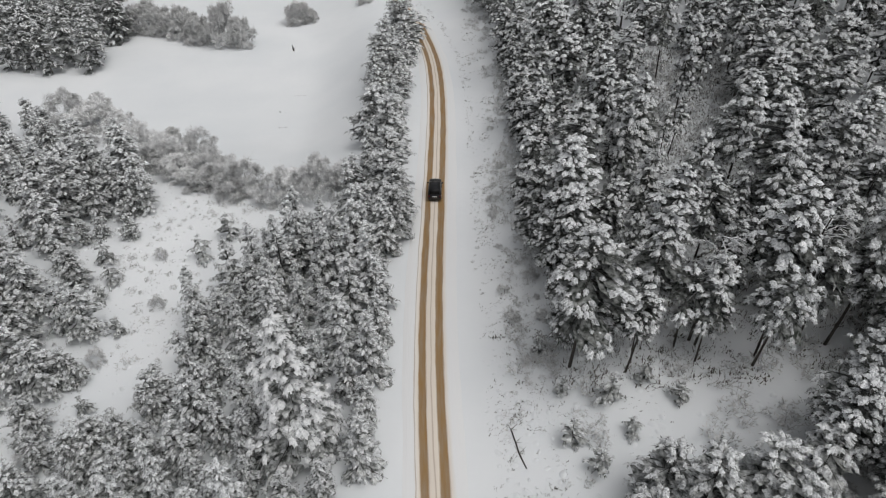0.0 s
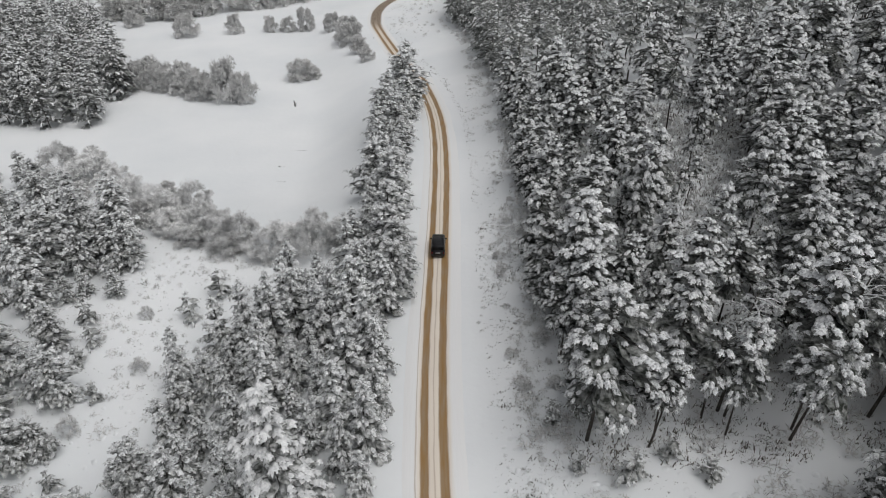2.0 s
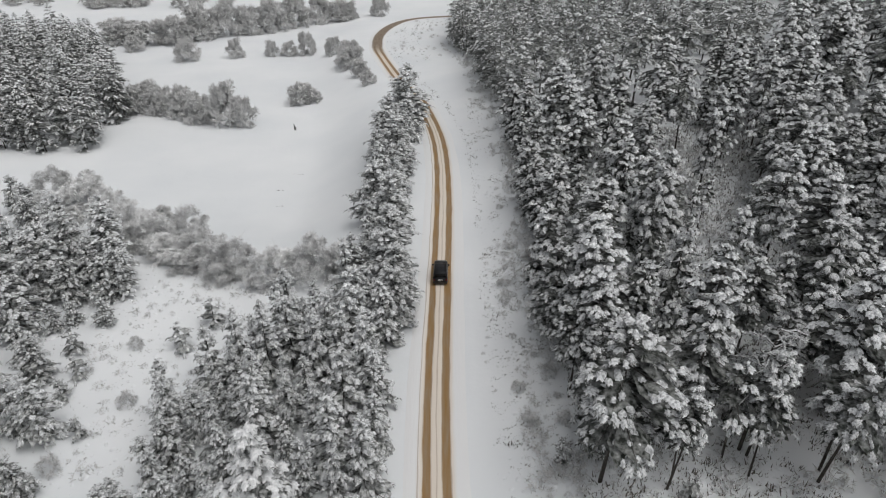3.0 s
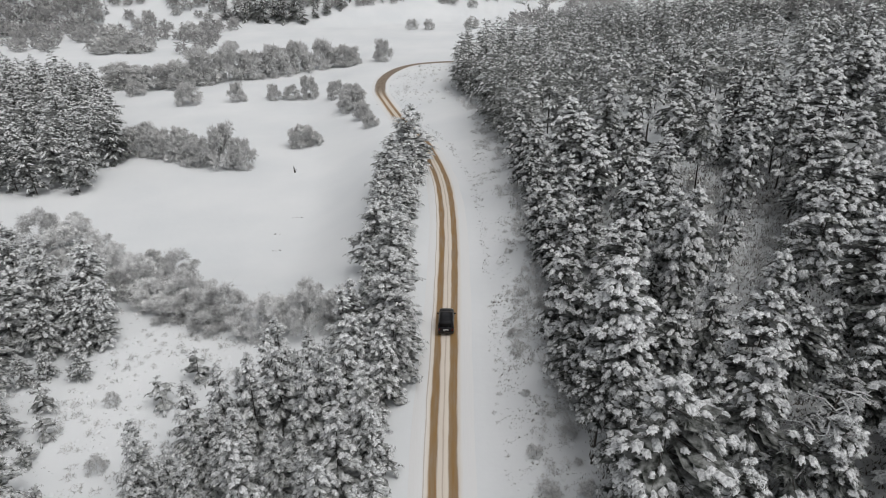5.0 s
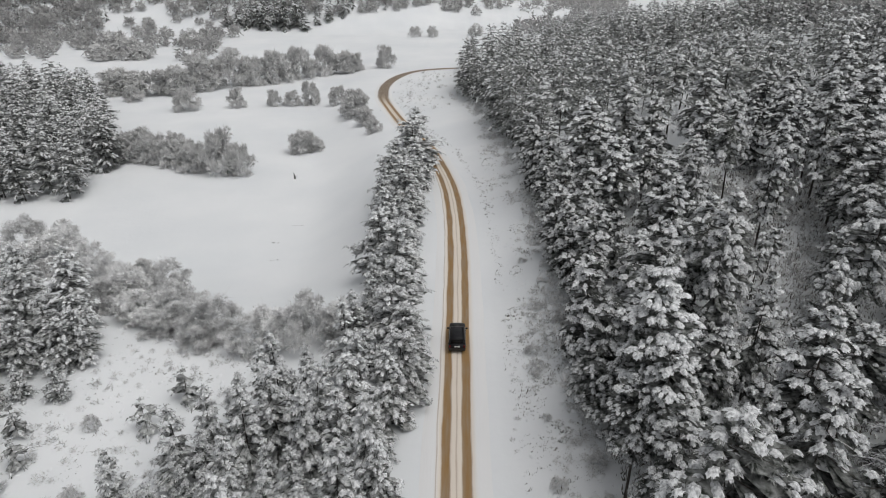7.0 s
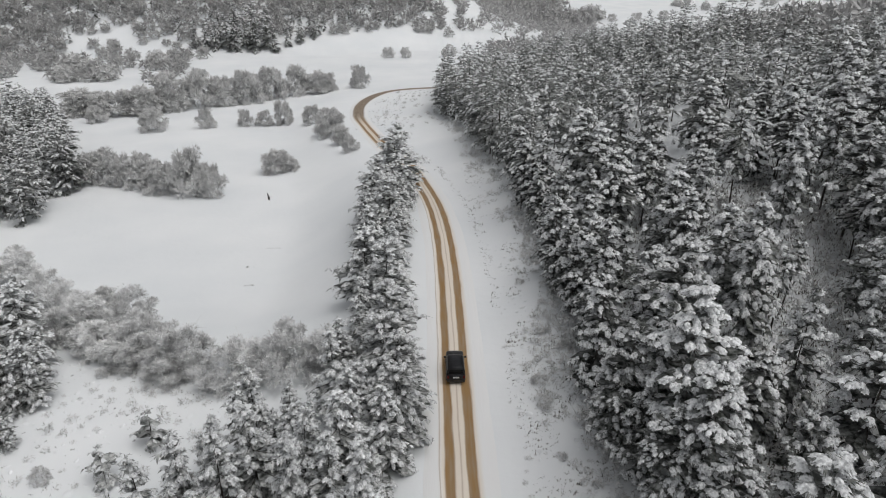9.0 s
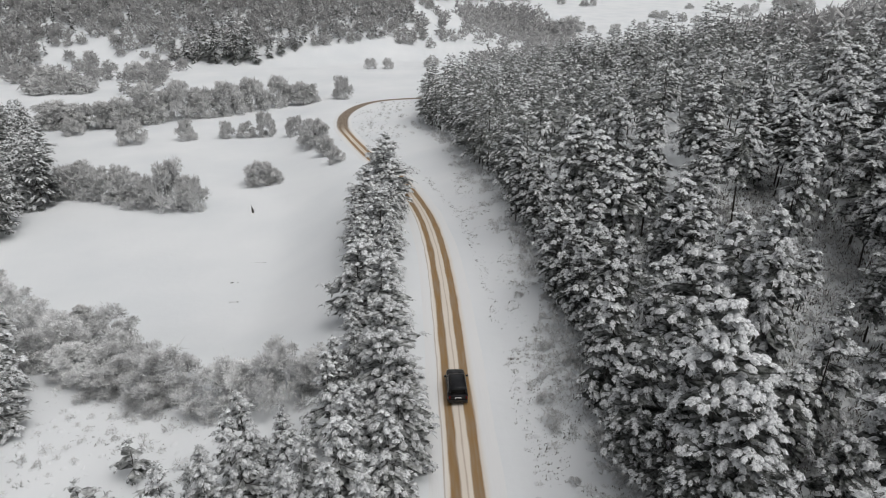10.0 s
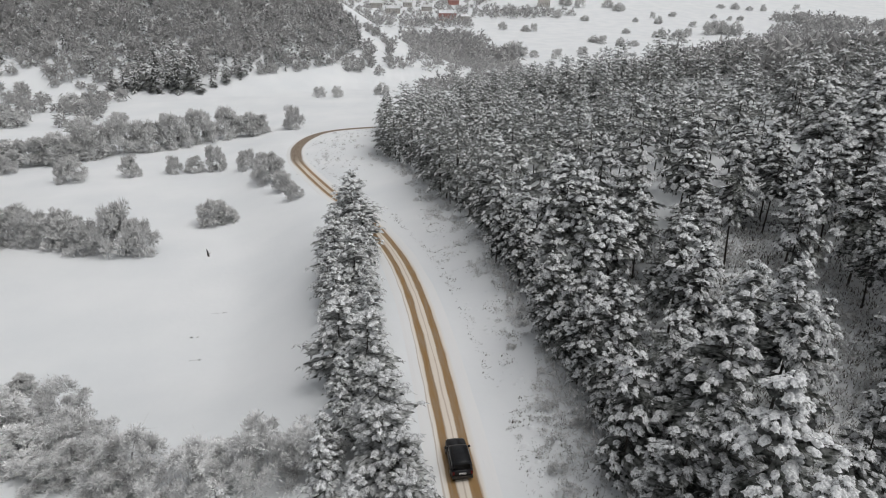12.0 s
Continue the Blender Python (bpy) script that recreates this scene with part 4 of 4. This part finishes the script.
# saplings on the western slope and in the clearing
saplings = [tree_thing("sapling", "small frosted sapling sticking out of the snow", conifer(rng, 3, 0.1, r, 14, 30, 0.6, "pine", 4, 0.8, 0.2, 0.3), NEEDLES_FROST, "frosted saplings") for r in (0.8, 1.1, 1.3)]
for x, y, h in ((-42.6, 65.2, 3.2), (-40.5, 61.4, 2.8), (-36.2, 66, 2.0), (-28.5, 70.4, 3.6), (-30.8, 66.1, 3.4), (-40.6, 57.9, 2.6), (-33.5, 57, 2.2), (-36.5, 52.5, 2.4), (-39.9, 45.8, 3), (-39.7, 37.5, 2.6), (-38.7, 35.1, 2.6), (-37.5, 48.6, 2.4), (-35.8, 42.0, 2.2), (11.4, 35.2, 2.8), (15.2, 39.2, 3.2), (9.6, 46, 2.6), (19, 41.5, 2.2), (13.2, 32.4, 2.6), (16.6, 35.6, 2.0), (11.2, 40.6, 2.2), (21.5, 39.0, 2.4), (23.4, 33.4, 1.8), (17.6, 31.0, 2.4)):
    if x > 0 or rng.random() < 0.5:
        stand(rng.choice(saplings), x, y, h / 3 * 1.15, rng=rng)
    else:
        bush_at(x, y, h * 1.1, h * 1.1, "small frosted shrub sticking out of the snow")
used_up(bushes + small_bushes + grey_bushes + plain_bushes + saplings)


# -- dry stalks sticking out of the snow --
def tufts(name, label, spots):
    v, t = [], []
    for x, y, size in spots:
        z = surface(x, y) - 0.04
        for k in range(rng.randint(7, 12)):
            a, lean, h = rng.uniform(0, 6.3), rng.uniform(0.05, 0.45) * size, rng.uniform(0.12, 0.55) * size
            bx, by = x + rng.gauss(0, 0.3) * size, y + rng.gauss(0, 0.2) * size
            w = rng.uniform(0.03, 0.08) * (0.4 + size * 0.7)
            o = len(v)
            v += [(bx - math.sin(a) * w, by + math.cos(a) * w, z), (bx + math.sin(a) * w, by - math.cos(a) * w, z), (bx + math.cos(a) * lean, by + math.sin(a) * lean, z + h)]
            t.append((o, o + 1, o + 2))
    tagged(new(name, mesh_of(name, v, t, [STALKS])), label, "grass", kind="stuff")


def patchy(x, y, cut, k=0.35):
    return noise.noise((x * k, y * k, 2.2)) > cut


verge = [(x, y, rng.uniform(0.15, 0.5) * (1.7 if rng.random() < 0.15 else 1)) for x, y in scatter(rng, (4.2, 12), (24, 215), 0.38, lambda x, y: 5.6 < x - along(ROADX, y) + rng.gauss(0, 0.8) < 10.5 and patchy(x, y, -0.1 if y < 82 else 0.22, 0.45), [], 20000)]
verge += [(along(ROADX, y) + 5.1 + rng.gauss(0, 0.3), y, rng.uniform(0.2, 0.6)) for y in np.arange(58, 215, 0.5) if patchy(3, y, -0.12, 0.2)]
verge += [(x, y, rng.uniform(0.2, 0.6)) for x, y in scatter(rng, (-22, 6), (205, 284), 1.0, lambda x, y: 3.2 < to_road(x, y) < 14 and patchy(x, y, 0.05, 0.3), [], 2500)]
tufts("verge_weeds", "dark dry weeds poking through the snow of the verge", verge)
tufts("slope_grass", "dry grass stalks poking through the snowy slope", [(x, y, rng.uniform(0.1, 0.4)) for x, y in scatter(rng, (-50, -20), (38, 82), 0.6, lambda x, y: patchy(x, y, 0.15), [], 5000)])
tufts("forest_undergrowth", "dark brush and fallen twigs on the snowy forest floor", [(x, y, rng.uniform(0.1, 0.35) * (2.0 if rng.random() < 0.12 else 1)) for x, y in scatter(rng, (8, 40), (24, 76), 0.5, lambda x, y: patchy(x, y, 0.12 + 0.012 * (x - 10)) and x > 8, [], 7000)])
# Brush under the pines, thickened so its dark colour doubles as floor shade.
tufts("forest_brush", "dark brush, dead twigs under the pines, thickened to stand for shade", [(x, y, rng.uniform(0.45, 1.2)) for x, y in scatter(rng, (9, 52), (40, 108), 0.5, lambda x, y: x > along(FOREST_EDGE, y) + 1.5 - 2.5 * (y < 48) and patchy(x, y, -0.38 if y > 46 else 0.0, 0.2), [], 18000)])
tufts("field_stubble", "few straws showing on the smooth snowfield", [(-29.3 + rng.uniform(-1.2, 1.2), 126.7 + rng.uniform(-.2, .2), 0.3) for _ in range(9)] + [(-31.3 + rng.uniform(-1, 1), 118.7 + rng.uniform(-.15, .15), 0.3) for _ in range(10)]
      + [(-29.9 + rng.uniform(-.8, .8), 111.8 + rng.uniform(-.15, .15), 0.3) for _ in range(8)])



def lumps_of_snow(name, label, spots):
    """Low snow-covered tussocks."""
    v, t = [], []
    for x, y, r in spots:
        z = surface(x, y) - 0.05
        o = len(v)
        h = r * rng.uniform(0.2, 0.5)
        turn, slim = rng.uniform(0, 6.3), rng.uniform(0.5, 1.0)
        v.append((x + rng.uniform(-0.3, 0.3) * r, y + rng.uniform(-0.3, 0.3) * r, z + h))
        for k in range(7):
            a, q = 0.9 * k, r * rng.uniform(0.65, 1.25)
            u, w = math.cos(a) * q * 0.55, math.sin(a) * q * 0.55 * slim
            v.append((x + u * math.cos(turn) - w * math.sin(turn), y + u * math.sin(turn) + w * math.cos(turn), z + h * rng.uniform(0.5, 0.95)))
        for k in range(7):
            a, q = 0.9 * k, r * rng.uniform(0.85, 1.3)
            u, w = math.cos(a) * q, math.sin(a) * q * slim
            v.append((x + u * math.cos(turn) - w * math.sin(turn), y + u * math.sin(turn) + w * math.cos(turn), z - 0.03))
        for k in range(7):
            i, j = o + 1 + k, o + 1 + (k + 1) % 7
            t += [(o, i, j), (i, i + 7, j + 7), (i, j + 7, j)]
    tagged(new(name, mesh_of(name, v, t, [SNOW_GROUND], smooth_faces=True)), label, "snow", kind="stuff")


lumps_of_snow("verge_tussocks", "snow-covered grass tussocks along the verge", [(x, y, rng.uniform(0.12, 0.5)) for x, y in scatter(rng, (4, 14), (24, 205), 0.75, lambda x, y: 5.4 < x - along(ROADX, y) + rng.gauss(0, 0.5) < 11.5 and patchy(x, y, -0.2 if y < 82 else 0.1), [], 16000)])
lumps_of_snow("slope_tussocks", "snow-covered tussocks on the western slope", [(x, y, rng.uniform(0.15, 0.5)) for x, y in scatter(rng, (-48, -22), (36, 84), 0.9, lambda x, y: patchy(x, y, -0.02, 0.22), [], 3500)])
lumps_of_snow("clearing_tussocks", "snow-covered brush mounds in the forest clearing", [(x, y, rng.uniform(0.15, 0.55)) for x, y in scatter(rng, (8, 30), (24, 50), 0.7, lambda x, y: patchy(x, y, -0.05, 0.3), [], 2500)])


# -- a fallen branch on the verge --
branch = thing("fallen_branch", "dark bare fallen branch lying on the snowy verge", "branch")
marks = [(6.2, 37.0), (6.5, 35.6), (6.7, 34.4), (7.2, 32.9)]
array_part("bough", joined([stick((*p, surface(*p) + 0.06), (*q, surface(*q) + 0.06), 0.07, 0.05, 5) for p, q in zip(marks, marks[1:])]
                           + [stick((*p, surface(*p) + 0.06), (p[0] + dx, p[1] + dy, surface(*p) + 0.3), 0.03, 0.01) for p in marks[:3] for dx, dy in ((0.6, 0.5), (-0.4, 0.6), (0.5, -0.2))]), BARK, branch)


# -- dead stump in the field --
stump = thing("tree_stump", "dark broken stump standing in the snowy field", "stump")
sx, sy = -35.5, 153.6
sz = surface(sx, sy)
array_part("stem", joined([stick((sx, sy, sz - 0.2), (sx - 0.12, sy, sz + 0.8), 0.22, 0.16, 7), stick((sx - 0.12, sy, sz + 0.8), (sx - 0.25, sy + 0.05, sz + 1.5), 0.16, 0.05, 7),
                           stick((sx - 0.05, sy, sz + 0.5), (sx + 0.45, sy, sz + 0.75), 0.08, 0.03, 5)]), BARK, stump)
array_part("snow_cap", stick((sx - 0.1, sy, sz + 0.74), (sx - 0.16, sy, sz + 0.92), 0.17, 0.06, 7), SNOW_LOAD, stump, "cap of snow", True)


# -- the car --
def box_bm(x0, x1, y0, y1, z0, z1, bevel=0.0):
    bm = bmesh.new()
    bmesh.ops.create_cube(bm, size=1)
    for v in bm.verts:
        v.co = Vector(((x0 + x1) / 2 + v.co.x * (x1 - x0), (y0 + y1) / 2 + v.co.y * (y1 - y0), (z0 + z1) / 2 + v.co.z * (z1 - z0)))
    if bevel:
        bmesh.ops.bevel(bm, geom=bm.edges[:], offset=bevel, segments=2, affect="EDGES", profile=0.6)
    return bm


def profile_bm(sections, bevel=0.04):
    """A hull through cross-sections (y, half width low, half width high, z low, z high)."""
    bm = bmesh.new()
    rings = []
    for y, wl_, wh, z0, z1 in sections:
        zm = z0 + (z1 - z0) * 0.55
        ring = [(-wl_, z0), (-max(wl_, wh) , zm), (-wh, z1), (0, z1 + 0.03), (wh, z1), (max(wl_, wh), zm), (wl_, z0)]
        rings.append([bm.verts.new((x, y, z)) for x, z in ring])
    for a, b in zip(rings, rings[1:]):
        for i in range(7):
            j = (i + 1) % 7
            bm.faces.new((a[i], a[j], b[j], b[i]))
    bm.faces.new(rings[0])
    bm.faces.new(rings[-1][::-1])
    bmesh.ops.recalc_face_normals(bm, faces=bm.faces[:])
    if bevel:
        bmesh.ops.bevel(bm, geom=[e for e in bm.edges if e.calc_face_angle(0) > 0.5], offset=bevel, segments=2, affect="EDGES")
    return bm


def disc_bm(r, w, x, y, z, segments=20, bevel=0.03):
    bm = bmesh.new()
    bmesh.ops.create_cone(bm, cap_ends=True, segments=segments, radius1=r, radius2=r, depth=w)
    if bevel:
        bmesh.ops.bevel(bm, geom=[e for e in bm.edges if len(e.link_faces) == 2 and e.calc_face_angle(0) > 1], offset=bevel, segments=2, affect="EDGES")
    bmesh.ops.rotate(bm, verts=bm.verts, matrix=Matrix.Rotation(math.pi / 2, 3, "Y"))
    bmesh.ops.translate(bm, verts=bm.verts, vec=(x, y, z))
    return bm


def quad_bm(corners, thick=0.012):
    bm = bmesh.new()
    bm.faces.new([bm.verts.new(c) for c in corners])
    bmesh.ops.solidify(bm, geom=bm.faces[:], thickness=thick)
    bmesh.ops.recalc_face_normals(bm, faces=bm.faces[:])
    return bm


car = thing("car", "black off-road car driving in the brown wheel tracks", "car")
part("body", profile_bm([(-2.22, 0.78, 0.80, 0.42, 0.98), (-2.1, 0.86, 0.86, 0.34, 1.04), (-1.0, 0.88, 0.86, 0.32, 1.06), (0.7, 0.88, 0.86, 0.32, 1.06), (1.0, 0.87, 0.84, 0.32, 1.02), (1.9, 0.85, 0.78, 0.36, 0.94), (2.2, 0.76, 0.68, 0.42, 0.82)]), CAR_PAINT, car, smooth_faces=True)
part("roof", profile_bm([(-2.0, 0.82, 0.70, 1.05, 1.62), (-1.85, 0.82, 0.70, 1.05, 1.70), (0.05, 0.82, 0.68, 1.05, 1.71), (0.4, 0.82, 0.66, 1.05, 1.60), (0.95, 0.82, 0.78, 1.04, 1.08)], 0.03), CAR_PAINT, car, smooth_faces=True)
part("windscreen", quad_bm([(-0.70, 0.99, 1.12), (0.70, 0.99, 1.12), (0.60, 0.46, 1.60), (-0.60, 0.46, 1.60)]), CAR_GLASS, car, "dark tinted glass")
part("rear_window", quad_bm([(-0.66, -2.035, 1.16), (0.66, -2.035, 1.16), (0.60, -2.02, 1.56), (-0.60, -2.02, 1.56)]), CAR_GLASS, car, "dark tinted glass")
for s in (-1, 1):
    for y0, y1, y2, y3 in ((-1.85, -1.0, -1.0, -1.8), (-0.9, -0.05, -0.05, -0.9), (0.05, 0.78, 0.3, 0.05)):
        part("side_window", quad_bm([(s * 0.845, y0, 1.12), (s * 0.845, y1, 1.12), (s * 0.755, y2, 1.56), (s * 0.755, y3, 1.56)]), CAR_GLASS, car, "dark tinted glass")
    part("roof_rail", box_bm(s * 0.60 - 0.02, s * 0.60 + 0.02, -1.75, 0.0, 1.73, 1.78, 0.012), RUBBER, car)
    mirror = part("wing_mirror", box_bm(s * 0.99 - 0.1, s * 0.99 + 0.1, 0.62, 0.74, 1.06, 1.22, 0.03), CAR_PAINT, car, smooth_faces=True)
    part("tail_light", box_bm(s * 0.74 - 0.09, s * 0.74 + 0.09, -2.26, -2.16, 0.74, 1.0, 0.02), LAMP_RED, car, "red tail light")
    part("headlight", box_bm(s * 0.58 - 0.15, s * 0.58 + 0.15, 2.08, 2.2, 0.66, 0.82, 0.03), LAMP_CLEAR, car, "clear headlight")
    for y in (-1.38, 1.38):
        wheel = part("wheel", disc_bm(0.36, 0.24, s * 0.78, y, 0.33), RUBBER, car, smooth_faces=True)
        part("rim", disc_bm(0.22, 0.03, s * 0.905, y, 0.33, 16, 0.01), METAL, wheel, "grey metal rim")
part("rear_bumper", box_bm(-0.84, 0.84, -2.34, -2.16, 0.36, 0.6, 0.05), RUBBER, car)
part("front_bumper", box_bm(-0.78, 0.78, 2.12, 2.3, 0.36, 0.62, 0.06), RUBBER, car)
plate = part("number_plate", box_bm(-0.28, 0.28, -2.30, -2.25, 0.78, 0.92, 0.006), PLATE_WHITE, car, "white plate with one plain dark bar")
part("plate_bar", box_bm(-0.22, 0.22, -2.306, -2.30, 0.82, 0.88), RUBBER, plate)
CAR_Y = 76.0
cx, cx2 = along(ROADX, CAR_Y - 1), along(ROADX, CAR_Y + 1)
car.matrix_world = pose((cx + cx2) / 2, CAR_Y, ground((cx + cx2) / 2, CAR_Y) - 0.03, 0, 0, math.degrees(math.atan2(cx - cx2, 2)))


# -- the village on the far slope --
def gable_bm(w, l, z0, z1, over, thick=0.5):
    bm = bmesh.new()
    for s in (-1, 1):
        a = [(0, -l / 2 - over, z1), (0, l / 2 + over, z1), (s * (w / 2 + over), l / 2 + over, z0), (s * (w / 2 + over), -l / 2 - over, z0)]
        lo = [bm.verts.new(c) for c in a]
        hi = [bm.verts.new((c[0], c[1], c[2] + thick)) for c in a]
        bm.faces.new(lo)
        bm.faces.new(hi)
        for i in range(4):
            bm.faces.new((lo[i], lo[(i + 1) % 4], hi[(i + 1) % 4], hi[i]))
    bmesh.ops.recalc_face_normals(bm, faces=bm.faces[:])
    return bm


def house(x, y, w, l, h, turn, wall, label):
    ob = thing("house", label, "house", "houses of the distant village")
    part("wall", box_bm(-w / 2, w / 2, -l / 2, l / 2, -2, h), wall, ob)
    part("roof", gable_bm(w, l, h, h + w * 0.32, 0.7), SNOW_LOAD, ob, "roof under thick snow")
    part("chimney", box_bm(w * 0.15, w * 0.15 + 0.9, -0.5, 0.4, h, h + w * 0.32 + 1.4), WALL_RED, ob)
    for k in range(max(2, round(l / 4))):
        for s in (-1, 1):
            for z in ([1.0, 4.0] if h > 5 else [1.0]):
                yy = -l / 2 + (k + 0.5) * l / max(2, round(l / 4))
                part("window", box_bm(s * (w / 2 + 0.01) - 0.06, s * (w / 2 + 0.01) + 0.06, yy - 0.6, yy + 0.6, z, z + 1.5), WINDOW_DARK, ob)
    for k in (-1, 1):
        part("window", box_bm(k * w / 4 - 0.6, k * w / 4 + 0.6, -l / 2 - 0.06, -l / 2 + 0.05, 1.0, 2.5), WINDOW_DARK, ob)
    ob.matrix_world = pose(x, y, ground(x, y) + 2, 0, 0, turn)


for x, y, w, l, h, turn, wall, label in (
        (65, 1398, 14, 24, 7, 88, WALL_PALE, "pale village house with a snow-covered roof"), (93, 1347, 15, 26, 7, 92, WALL_PALE, "pale village house with a snow-covered roof"),
        (128, 1420, 12, 18, 6, 80, WALL_PALE, "low pale house with a snow-covered roof"), (184, 1272, 15, 30, 10, 88, WALL_RED, "tall red-walled house with a snow-covered roof"),
        (222, 1440, 13, 20, 7, 96, WALL_RED, "red-walled house with a snow-covered roof"), (160, 1374, 12, 20, 6, 85, WALL_PALE, "low pale house with a snow-covered roof"),
        (214, 1262, 11, 16, 6, 95, WALL_PALE, "low pale house with a snow-covered roof"), (404, 1422, 14, 22, 18, 88, WALL_PALE, "tall pale building with a snow-covered roof")):
    house(x, y, w, l, h, turn, wall, label)
